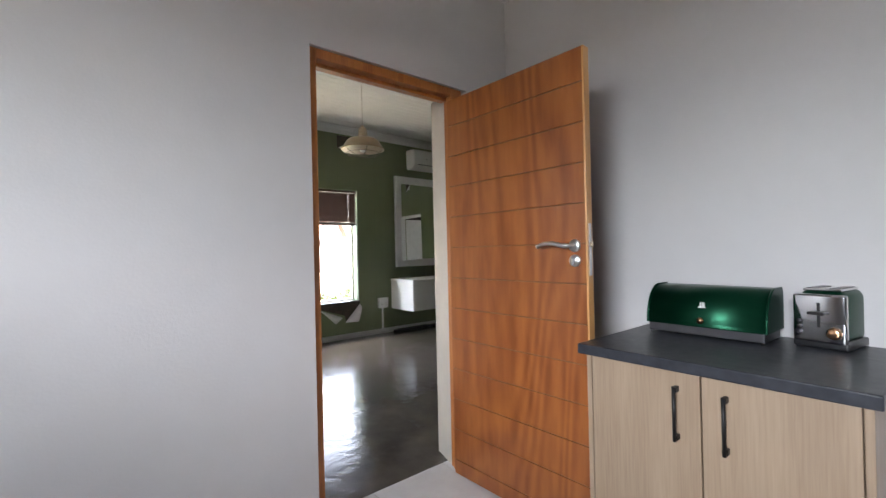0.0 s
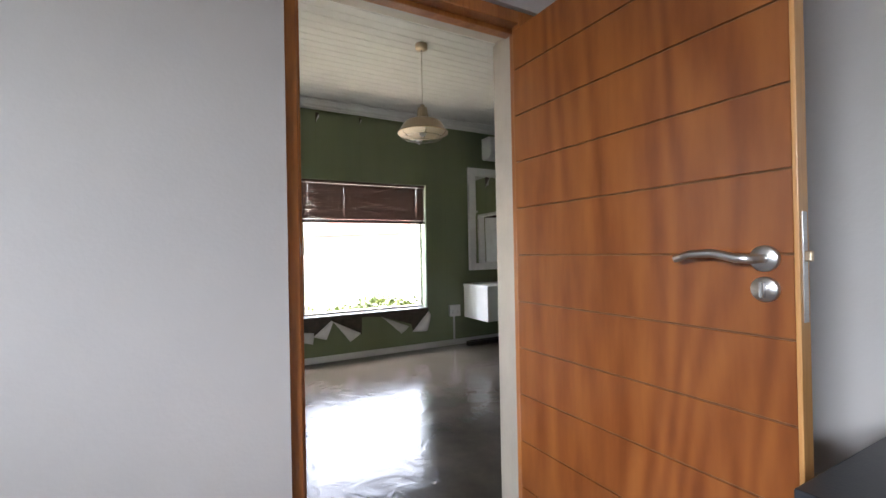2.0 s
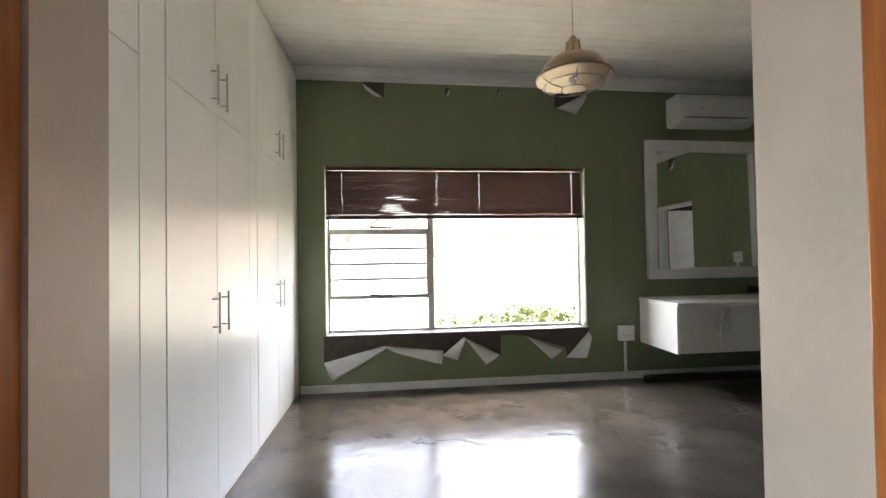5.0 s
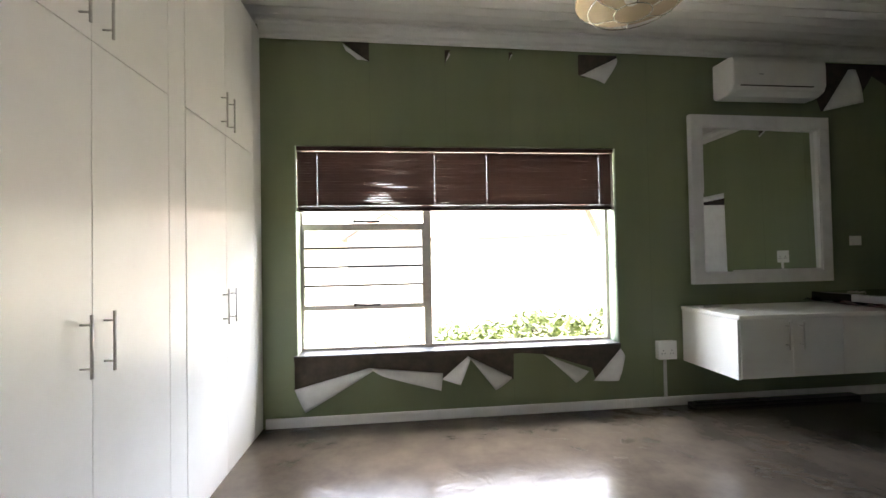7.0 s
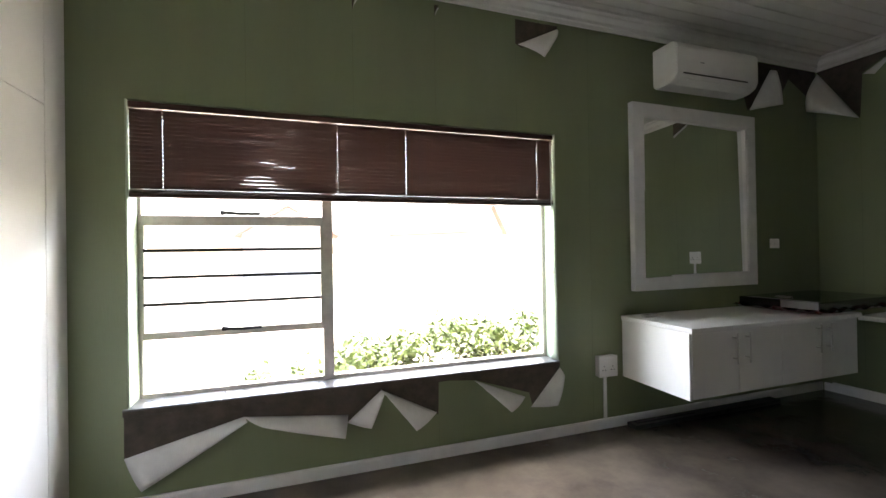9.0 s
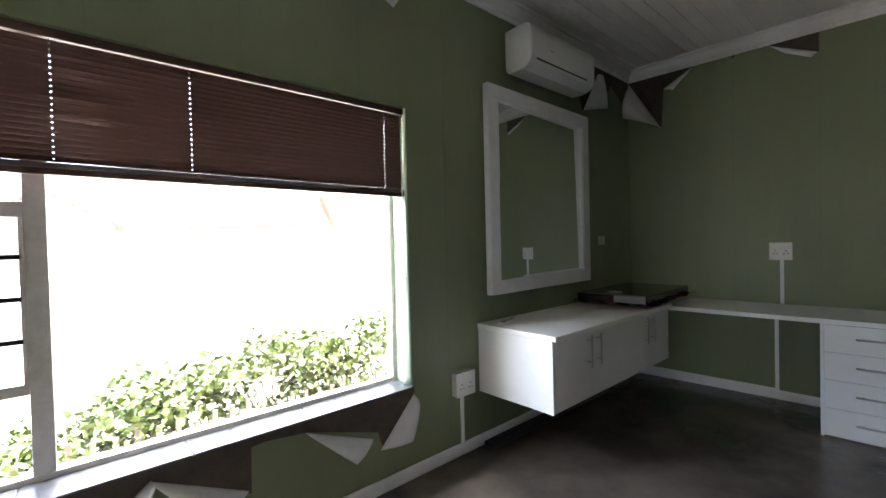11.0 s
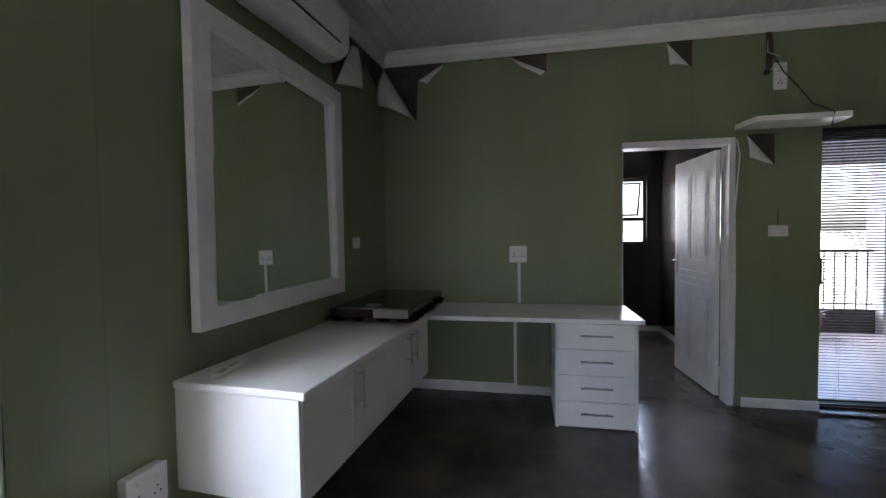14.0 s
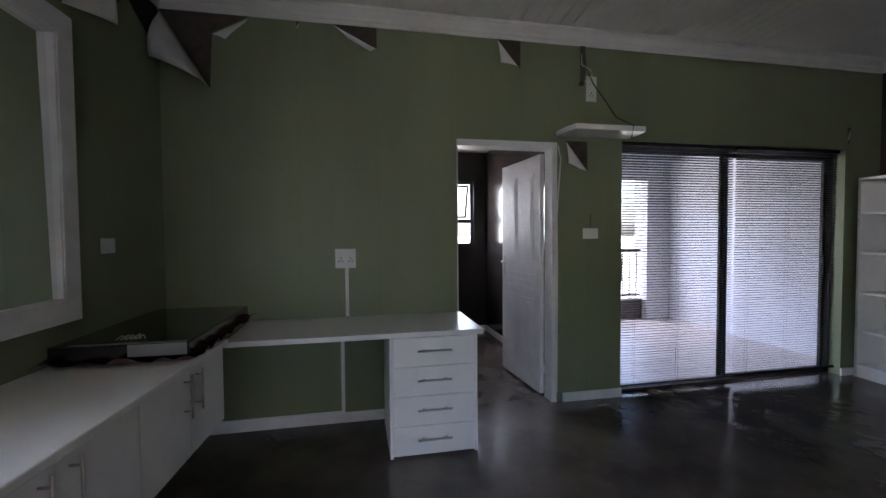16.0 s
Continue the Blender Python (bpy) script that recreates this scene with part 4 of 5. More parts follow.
box(bm, 0.22, 0.26, -AD - 0.0015, -AD + 0.001, 0.15, 0.157)
part("badge", bm, GREY_PLASTIC, ac)

# ---- pendant lamp ----
lamp = thing("pendant_lamp", (3.02, 4.99, 0.028), "champagne metal factory pendant lamp with wire guard", "lamp")
bm = bmesh.new()
lathe(bm, [(0.0001, CEIL_Z), (0.05, CEIL_Z), (0.052, CEIL_Z - 0.01), (0.05, CEIL_Z - 0.04), (0.02, CEIL_Z - 0.046), (0.0001, CEIL_Z - 0.046)], 32)
part("canopy", bm, BRASS, lamp, "brushed brass ceiling canopy")
bm = bmesh.new()
tube(bm, [(0, 0, CEIL_Z - 0.04), (0, 0, 2.42)], 0.003, 8)
part("cord", bm, CABLE_LIGHT, lamp)
SZ = 2.208
bm = bmesh.new()
lathe(bm, [(0.205, SZ - 0.004), (0.212, SZ - 0.002), (0.213, SZ + 0.004), (0.206, SZ + 0.008), (0.185, SZ + 0.04), (0.162, SZ + 0.078), (0.142, SZ + 0.098), (0.11, SZ + 0.11), (0.07, SZ + 0.118), (0.05, SZ + 0.121)], 56)
part("shade", bm, CREAM_ENAMEL, lamp, "champagne enamelled shade")
bm = bmesh.new()
lathe(bm, [(0.203, SZ + 0.001), (0.196, SZ + 0.014), (0.178, SZ + 0.042), (0.157, SZ + 0.073), (0.138, SZ + 0.091), (0.107, SZ + 0.103), (0.0001, SZ + 0.112)], 56)
part("shade_lining", bm, WHITE_ENAMEL, lamp, "white enamelled inside of the shade")
bm = bmesh.new()
lathe(bm, [(0.052, SZ + 0.118), (0.052, SZ + 0.126), (0.044, SZ + 0.132), (0.031, SZ + 0.212), (0.02, SZ + 0.22), (0.018, SZ + 0.237), (0.006, SZ + 0.242), (0.0001, SZ + 0.242)], 32)
neck = part("lampholder", bm, BRASS, lamp, "fluted brass neck")
for k in range(5):
    a = 2 * math.pi * k / 5 + 0.4
    bm = bmesh.new()
    tube(bm, [(0.046 * math.cos(a), 0.046 * math.sin(a), SZ + 0.13), (0.033 * math.cos(a), 0.033 * math.sin(a), SZ + 0.214)], 0.005, 8)
    part("rib", bm, BRASS, neck)
bm = bmesh.new()
lathe(bm, [(0.0001, SZ - 0.03), (0.02, SZ - 0.024), (0.032, SZ + 0.0), (0.028, SZ + 0.03), (0.016, SZ + 0.06), (0.016, SZ + 0.1)], 24)
part("bulb", bm, BULB, lamp)
for k in range(6):
    a = 2 * math.pi * k / 6 + 0.2
    bm = bmesh.new()
    tube(bm, [(r * math.cos(a), r * math.sin(a), z) for r, z in ((0.209, SZ + 0.002), (0.19, SZ - 0.024), (0.14, SZ - 0.05), (0.07, SZ - 0.062))], 0.0026, 6)
    part("guard_wire", bm, CHROME, lamp)
for r, z in ((0.07, SZ - 0.062), (0.165, SZ - 0.039)):
    bm = bmesh.new()
    tube(bm, [(r * math.cos(2 * math.pi * k / 28), r * math.sin(2 * math.pi * k / 28), z) for k in range(29)], 0.0026, 6)
    part("guard_ring", bm, CHROME, lamp)

# ---- sockets, conduits and switches ----


def socket(at, w, h, frame_m, turn, label, double=True, upright=False):
    """A wall socket whose plate faces -y in its own frame."""
    s = thing("wall_socket", at, label, "socket", frame_m=frame_m, turn=turn)
    bpart("plate", (-w / 2, w / 2, -0.009, 0.0, -h / 2, h / 2), WHITE_PLASTIC, s, bevel=0.003)
    if double:
        for i in (-1, 1):
            cx, cz = (i * w * 0.23, -h * 0.08) if not upright else (0, i * h * 0.23)
            for px, pz in ((0, 0.014), (-0.012, -0.008), (0.012, -0.008)):
                b_ = bmesh.new()
                lathe(b_, [(0.0001, -0.0092), (0.0052, -0.0092), (0.0052, -0.0098), (0.0001, -0.0098)], 10, (cx + px, 0, cz + pz), "y")
                part("pin_hole", b_, BLACK_PLASTIC, s)
            sx, sz = (cx, h * 0.31) if not upright else (w * 0.3, cz)
            bpart("rocker", (sx - 0.007, sx + 0.007, -0.0125, -0.009, sz - 0.005, sz + 0.005), WHITE_PLASTIC, s, bevel=0.0015)
    return s


def conduit(at, h, frame_m, turn, label="white plastic cable conduit on the wall"):
    c = thing("cable_conduit", at, label, "conduit", frame_m=frame_m, turn=turn)
    bpart("channel", (-0.0125, 0.0125, -0.012, 0.0, 0, h), WHITE_PLASTIC, c, bevel=0.002)
    return c


box_ = thing("socket_box", (4.245, NY, 0.455), "white surface-mounted double socket box beside the window", "socket")
bpart("back_box", (-0.076, 0.076, -0.042, -0.0, -0.072, 0.072), WHITE_PLASTIC, box_, bevel=0.004)
bpart("plate", (-0.08, 0.08, -0.05, -0.042, -0.075, 0.075), WHITE_PLASTIC, box_, bevel=0.004)
for i in (-1, 1):
    for px, pz in ((0, 0.012), (-0.012, -0.012), (0.012, -0.012)):
        b = bmesh.new()
        lathe(b, [(0.0001, -0.0502), (0.004, -0.0502), (0.004, -0.0508), (0.0001, -0.0508)], 10, (i * 0.036 + px, 0, -0.012 + pz), "y")
        part("pin_hole", b, BLACK_PLASTIC, box_)
    bpart("rocker", (i * 0.036 - 0.008, i * 0.036 + 0.008, -0.054, -0.05, 0.036, 0.05), WHITE_PLASTIC, box_, bevel=0.001)
conduit((4.247, NY, 0.07), 0.31, I4, 0)
socket((-0.001, 0.27, 1.195), 0.146, 0.14, EAST, -90, "white double socket above the desk")
conduit((-0.001, 0.262, 0.776), 0.35, EAST, -90)
conduit((-0.001, 0.3, 0.072), 0.668, EAST, -90)
sk_ = thing("cable_conduit", (-0.017, 0.31, 0.07), "white plastic conduit lying along the skirting", "conduit", frame_m=EAST)
bpart("channel", (0.0, 0.016, 0.0, 1.05, 0.0, 0.014), WHITE_PLASTIC, sk_, bevel=0.002)
sw = thing("light_switch", (6.03, NY, 1.315), "small white wall switch plate", "switch")
bpart("plate", (-0.055, 0.055, -0.009, 0, -0.04, 0.04), WHITE_PLASTIC, sw, bevel=0.003)
bpart("rocker", (-0.012, 0.012, -0.013, -0.009, -0.016, 0.016), WHITE_PLASTIC, sw, bevel=0.002)
sw2 = thing("light_switch", (0.0, -1.672, 1.363), "wide white switch plate on the pier", "switch", frame_m=EAST, turn=-90)
bpart("plate", (-0.066, 0.066, -0.009, 0, -0.042, 0.042), WHITE_PLASTIC, sw2, bevel=0.003)
bpart("seam", (-0.003, 0.003, -0.0015, 0, 0.042, 0.16), TORN_BROWN, sw2, bevel=0)
socket((0.0, -1.672, 2.52), 0.09, 0.2, EAST, -90, "upright white double socket above the shelf", upright=True)

# ---- small shelf with cables ----
sh = thing("wall_shelf", (0.0, -1.69, 2.135), "white floating wall shelf with clipped corners", "shelf", frame_m=EAST)
bm = bmesh.new()
prism(bm, [(-0.002, 0.32), (-0.002, -0.32), (-0.14, -0.31), (-0.26, -0.29), (-0.26, 0.29), (-0.14, 0.31)], 0.0, 0.04)
bmesh.ops.bevel(bm, geom=list(bm.edges), offset=0.002, segments=2, affect="EDGES")
part("board", bm, MELAMINE, sh)
wire = thing("loose_cables", (0.0, -1.66, 2.2), "loose dark and pale cables hanging at the socket", "cable", frame_m=EAST)
for pts, r, mt in (([(-0.005, 0.06, 0.66), (-0.02, 0.055, 0.5), (-0.03, 0.02, 0.42), (-0.035, -0.02, 0.34), (-0.06, -0.1, 0.22), (-0.1, -0.17, 0.08), (-0.28, -0.2, -0.03), (-0.27, -0.19, -0.12)], 0.005, CABLE),
                   ([(-0.005, 0.05, 0.66), (-0.025, 0.045, 0.48), (-0.04, 0.07, 0.38), (-0.05, 0.1, 0.36)], 0.004, CABLE),
                   ([(-0.005, 0.075, 0.65), (-0.02, 0.08, 0.5), (-0.035, 0.01, 0.46), (-0.04, 0.0, 0.42), (-0.04, 0.06, 0.37), (-0.04, 0.1, 0.33)], 0.004, CABLE_LIGHT)):
    bm = bmesh.new()
    tube(bm, pts, r, 8)
    part("cable", bm, mt, wire)
bpart("plug", (-0.06, -0.03, 0.08, 0.115, 0.325, 0.36), BLACK_PLASTIC, wire, bevel=0.005)
bpart("trunking", (-0.012, -0.001, 0.045, 0.085, 0.36, 0.66), TORN_BROWN, wire, bevel=0.002)

# ---- peeling wallpaper ----


def peel(name_label, frame_m, plane, patch, flaps):
    """A bare patch on a wall and the paper curled off it. plane gives the wall: 'n' (y = NY) or 'e' (x = 0 of the slanting wall).
    patch: corners (along, z). flaps: (hinge a, hinge b, tip, curl)."""
    def P(u, z, o):
        return (u, NY - o, z) if plane == "n" else (-o, u, z)
    t = thing("peeling_wallpaper", (0, 0, 0), name_label, "wallpaper", "peeling paper", frame_m=frame_m)
    b_ = bmesh.new()
    lo = [b_.verts.new(P(u, z, 0.0005)) for u, z in patch]
    hi = [b_.verts.new(P(u, z, 0.002)) for u, z in patch]
    b_.faces.new(hi)
    b_.faces.new(lo[::-1])
    for i in range(len(patch)):
        b_.faces.new((lo[i], lo[(i + 1) % len(patch)], hi[(i + 1) % len(patch)], hi[i]))
    part("bare_patch", b_, TORN_BROWN, t, "bare dark brown wall")
    for ha, hb, tips, curl in flaps:
        b_ = bmesh.new()
        nu, nv = 8, 8
        grid = []
        a, c = Vector(ha), Vector(hb)
        t0, t1 = Vector(tips[0]), Vector(tips[1])
        for j in range(nv + 1):
            v = j / nv
            row = []
            for i in range(nu + 1):
                u = i / nu
                p = a.lerp(c, u).lerp(t0.lerp(t1, u), v)
                o = 0.004 + curl * math.sin(v * math.pi * 0.62) * (0.75 + 0.25 * math.sin(u * 3.0)) + 0.004 * v
                row.append(b_.verts.new(P(p.x, p.y, o)))
            grid.append(row)
        for j in range(nv):
            for i in range(nu):
                try:
                    f = b_.faces.new((grid[j][i], grid[j][i + 1], grid[j + 1][i + 1], grid[j + 1][i]))
                    f.smooth = True
                except ValueError:
                    pass
        bmesh.ops.remove_doubles(b_, verts=b_.verts, dist=0.0008)
        o_ = part("flap", b_, PAPER_BACK, t, "white curled paper backing")
        so = o_.modifiers.new("thick", "SOLIDIFY")
        so.thickness = 0.0008


CB = CZ + 0.002
peel("torn green wallpaper under the window sill", I4, "n",
     [(1.325, 0.485), (3.87, 0.487), (3.87, 0.47), (3.66, 0.225), (3.63, 0.33), (3.24, 0.455), (3.05, 0.475), (2.99, 0.47), (2.985, 0.27), (2.62, 0.462), (2.42, 0.3), (1.86, 0.405), (1.325, 0.27)],
     [((1.325, 0.275), (1.88, 0.412), ((1.41, 0.115), (1.90, 0.395)), 0.05), ((1.87, 0.41), (2.43, 0.345), ((1.98, 0.35), (2.41, 0.225)), 0.05),
      ((2.425, 0.3), (2.63, 0.468), ((2.56, 0.26), (2.64, 0.455)), 0.05), ((2.625, 0.466), (2.975, 0.285), ((2.66, 0.43), (2.83, 0.21)), 0.06),
      ((3.23, 0.455), (3.60, 0.305), ((3.27, 0.42), (3.47, 0.235)), 0.06), ((3.64, 0.23), (3.872, 0.475), ((3.83, 0.23), (3.885, 0.42)), 0.05)])
peel("small wallpaper tear below the cornice", I4, "n", [(1.70, CB + 0.04), (1.905, CB + 0.04), (1.905, CB - 0.11), (1.885, CB - 0.11)], [((1.705, CB + 0.02), (1.90, CB - 0.11), ((1.735, CB - 0.05), (1.82, CB - 0.115)), 0.04)])
peel("short slit in the wallpaper below the cornice", I4, "n", [(2.488, CB), (2.53, CB), (2.5, CB - 0.06), (2.488, CB - 0.13)], [((2.491, CB - 0.11), (2.52, CB - 0.02), ((2.495, CB - 0.1), (2.53, CB - 0.05)), 0.02)])
peel("short slit in the wallpaper below the cornice", I4, "n", [(3.0, CB), (3.03, CB), (3.008, CB - 0.04), (3.0, CB - 0.08)], [((3.002, CB - 0.07), (3.02, CB - 0.02), ((3.005, CB - 0.06), (3.025, CB - 0.03)), 0.015)])
peel("wallpaper torn down below the cornice", I4, "n", [(3.572, CB), (3.9, CB), (3.9, CB - 0.03), (3.62, CB - 0.19), (3.572, CB - 0.165)], [((3.59, CB - 0.17), (3.90, CB - 0.02), ((3.77, CB - 0.25), (3.87, CB - 0.1)), 0.05)])
peel("wallpaper curling off in the corner", I4, "n", [(5.6, CB), (6.6, CB), (6.6, CB - 0.3), (6.25, CB - 0.1), (6.1, CB - 0.33), (5.745, CB - 0.42), (5.7, CB - 0.3)], [((5.76, CB - 0.42), (6.02, CB - 0.05), ((6.11, CB - 0.35), (6.045, CB - 0.08)), 0.05)])
peel("large sheet of wallpaper hanging from the corner", EAST, "e", [(1.44, CB), (0.93, CB), (0.88, CB - 0.0), (1.12, CB - 0.13), (1.14, CB - 0.5)], [((1.43, CB - 0.02), (1.145, CB - 0.5), ((1.43, CB - 0.38), (1.13, CB - 0.51)), 0.25), ((1.115, CB - 0.14), (0.88, CB - 0.01), ((1.03, CB - 0.18), (0.9, CB - 0.06)), 0.04)])
peel("wallpaper tear below the cornice", EAST, "e", [(0.33, CB), (0.03, CB), (0.03, CB - 0.15), (0.09, CB - 0.15)], [((0.33, CB - 0.01), (0.035, CB - 0.15), ((0.23, CB - 0.11), (0.075, CB - 0.19)), 0.04)])
peel("wallpaper tear below the cornice", EAST, "e", [(-0.88, CB), (-1.07, CB), (-1.07, CB - 0.21), (-1.05, CB - 0.21)], [((-0.885, CB - 0.01), (-1.06, CB - 0.21), ((-0.9, CB - 0.19), (-1.0, CB - 0.2)), 0.035)])
peel("wallpaper tear on the pier below the shelf", EAST, "e", [(-1.455, 2.1), (-1.64, 2.1), (-1.645, 1.86), (-1.62, 1.88)], [((-1.455, 2.095), (-1.64, 1.865), ((-1.46, 1.92), (-1.56, 1.875)), 0.04)])
peel("short slit in the wallpaper below the cornice", EAST, "e", [(0.58, CB), (0.56, CB), (0.57, CB - 0.03), (0.58, CB - 0.07)], [((0.579, CB - 0.06), (0.565, CB - 0.02), ((0.577, CB - 0.05), (0.56, CB - 0.03)), 0.012)])
peel("slit in the wallpaper by the sliding door", EAST, "e", [(-4.3, 2.33), (-4.34, 2.33), (-4.33, 2.2), (-4.31, 2.18)], [((-4.3, 2.2), (-4.32, 2.3), ((-4.295, 2.22), (-4.3, 2.28)), 0.02)])

# seams between the strips of wallpaper
SEAM = mat("wallpaper_seam", (0.15, 0.18, 0.1), 0.55, var=0.1, scale=20)
for along, u, z0, z1 in (("e", 1.14, 0.075, CB - 0.52), ("e", 0.58, 0.78, CB - 0.08), ("e", 0.03, 0.78, CB - 0.2), ("e", -0.52, 0.8, CB - 0.002), ("e", -1.072, 2.1, CB - 0.22), ("e", -1.645, 0.075, 1.3),
                         ("n", 1.906, 2.1, CB - 0.1), ("n", 2.488, 2.1, CB - 0.13), ("n", 3.0, 2.1, CB - 0.09), ("n", 3.572, 2.1, CB - 0.19), ("n", 4.15, 0.075, CB - 0.002), ("n", 2.99, 0.075, 0.26)):
    bm = bmesh.new()
    if along == "e":
        box(bm, -0.0006, 0.002, u - 0.0008, u + 0.0008, z0, z1)
    else:
        box(bm, u - 0.0008, u + 0.0008, NY - 0.0006, NY + 0.002, z0, z1)
    solid("trim_wallpaper_seam", bm, SEAM, "fine vertical seam between wallpaper strips", "seam", STRUCT, frame_m=EAST if along == "e" else I4)

# curled paper at the window's reveal
cur = thing("curled_paper_strip", (WX1 - 0.01, 0, 0), "strip of pale wallpaper peeling off the window reveal", "wallpaper")
bm = bmesh.new()
rows = []
for j in range(25):
    z = 0.53 + j * 0.045
    w = 0.012 + 0.03 * (1 - j / 24) ** 1.5
    rows.append([bm.verts.new((-w * math.sin(math.pi * i / 8) * 0.8 - 0.002 + 0.02 * (i / 8) * (1 - j / 24), NY + 0.004 + 0.1 * i / 8 - 0.02 * (1 - j / 24), z)) for i in range(9)])
for r0_, r1_ in zip(rows, rows[1:]):
    for i in range(8):
        f = bm.faces.new((r0_[i], r0_[i + 1], r1_[i + 1], r1_[i]))
        f.smooth = True
o_ = part("strip", bm, PALE_GREEN, cur)
so = o_.modifiers.new("thick", "SOLIDIFY")
so.thickness = 0.0008

# ---- bathroom door ----
bf = thing("door_frame_2", (0, 0, 0), "white painted door frame of the bathroom", "door frame", kind=STRUCT, frame_m=EAST)
bpart("jamb", (-0.008, 0.13, BD0 - 0.002, BD0 + 0.042, 0, BDZ), WHITE_TRIM, bf, bevel=0.003)
bpart("head", (-0.008, 0.13, BD0 + 0.042, BD1 - 0.002, BDZ - 0.05, BDZ + 0.0), WHITE_TRIM, bf, bevel=0.003)
bpart("jamb", (0.05, 0.13, BD1 - 0.022, BD1 + 0.0, 0, BDZ - 0.05), WHITE_TRIM, bf, bevel=0.003)
bd = thing("door_2", (0.15, BD0 + 0.055, 0.02), "open white moulded panel door of the bathroom", "door", kind=STRUCT, frame_m=EAST, turn=4)
BW, BH = 0.77, 2.0
bpart("leaf", (0.0, BW, -0.018, 0.018, 0, BH), WHITE_TRIM, bd, bevel=0.002)
for (a, b_) in ((0.11, 0.34), (0.43, 0.66)):
    for (z0, z1) in ((1.1, 1.86), (0.15, 0.78)):
        for s in (-1, 1):
            pn = bpart("panel", (a, b_, *sorted((s * 0.0178, s * 0.022)), z0, z1), WHITE_TRIM, bd, bevel=0.0035)
            bpart("bead", (a + 0.035, b_ - 0.035, *sorted((s * 0.0222, s * 0.0255)), z0 + 0.04, z1 - 0.04), WHITE_TRIM, pn, bevel=0.0028)
for z in (0.86, 0.92, 0.98):
    for s in (-1, 1):
        bpart("rail_bead", (0.11, 0.66, *sorted((s * 0.0185, s * 0.024)), z, z + 0.012), WHITE_TRIM, bd, bevel=0.003)
for s in (-1, 1):
    bm = bmesh.new()
    box(bm, BW - 0.075, BW - 0.04, *sorted((s * 0.0182, s * 0.024)), 0.95, 1.13, bevel=0.003)
    pl_ = part("handle_plate", bm, STEEL, bd, "steel handle plate")
    bm = bmesh.new()
    tube(bm, [(BW - 0.057, s * 0.02, 1.07), (BW - 0.057, s * 0.055, 1.07), (BW - 0.075, s * 0.06, 1.07), (BW - 0.16, s * 0.058, 1.068)], 0.008, 10)
    part("lever", bm, STEEL, pl_)
cblw = thing("wall_cable", (0, 0, 0), "thin white cable clipped beside the bathroom door", "cable", frame_m=EAST)
bm = bmesh.new()
tube(bm, [(-0.008, BD0 - 0.01, 2.06), (-0.012, BD0 - 0.03, 1.95), (-0.01, BD0 - 0.012, 1.7), (-0.008, BD0 + 0.0, 1.5), (-0.008, BD0 - 0.006, 1.0), (-0.008, BD0 - 0.004, 0.08)], 0.005, 8)
part("cable", bm, WHITE_PLASTIC, cblw)

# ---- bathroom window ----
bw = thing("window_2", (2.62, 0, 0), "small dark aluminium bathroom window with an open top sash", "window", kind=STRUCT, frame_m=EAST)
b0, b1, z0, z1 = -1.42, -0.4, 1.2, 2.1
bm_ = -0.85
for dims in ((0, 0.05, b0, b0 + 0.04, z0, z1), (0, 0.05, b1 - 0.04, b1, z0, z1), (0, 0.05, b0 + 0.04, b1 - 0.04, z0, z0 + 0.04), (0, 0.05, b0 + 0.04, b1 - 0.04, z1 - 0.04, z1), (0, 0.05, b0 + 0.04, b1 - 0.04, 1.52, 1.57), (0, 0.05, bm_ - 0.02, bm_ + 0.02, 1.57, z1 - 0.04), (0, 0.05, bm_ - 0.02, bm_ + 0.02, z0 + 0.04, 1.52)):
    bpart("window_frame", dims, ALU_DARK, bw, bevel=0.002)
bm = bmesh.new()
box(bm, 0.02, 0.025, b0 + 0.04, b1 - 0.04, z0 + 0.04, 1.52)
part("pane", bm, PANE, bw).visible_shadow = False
sash = bmesh.new()
for dims in ((-0.01, 0.015, b0 + 0.045, b0 + 0.075, -0.48, 0), (-0.01, 0.015, bm_ - 0.05, bm_ - 0.022, -0.48, 0), (-0.01, 0.015, b0 + 0.075, bm_ - 0.05, -0.03, 0), (-0.01, 0.015, b0 + 0.075, bm_ - 0.05, -0.48, -0.45)):
    box(sash, *dims, bevel=0.002)
bmesh.ops.transform(sash, matrix=Matrix.Translation((0.06, 0, z1 - 0.045)) @ Matrix.Rotation(radians(-18), 4, "Y"), verts=sash.verts)
part("sash", sash, ALU_DARK, bw, "open aluminium sash")
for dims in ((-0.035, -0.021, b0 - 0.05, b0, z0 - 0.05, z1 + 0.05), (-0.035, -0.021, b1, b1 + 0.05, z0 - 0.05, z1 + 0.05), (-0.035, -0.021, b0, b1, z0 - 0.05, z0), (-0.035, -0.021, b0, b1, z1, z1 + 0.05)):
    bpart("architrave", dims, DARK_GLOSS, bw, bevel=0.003)

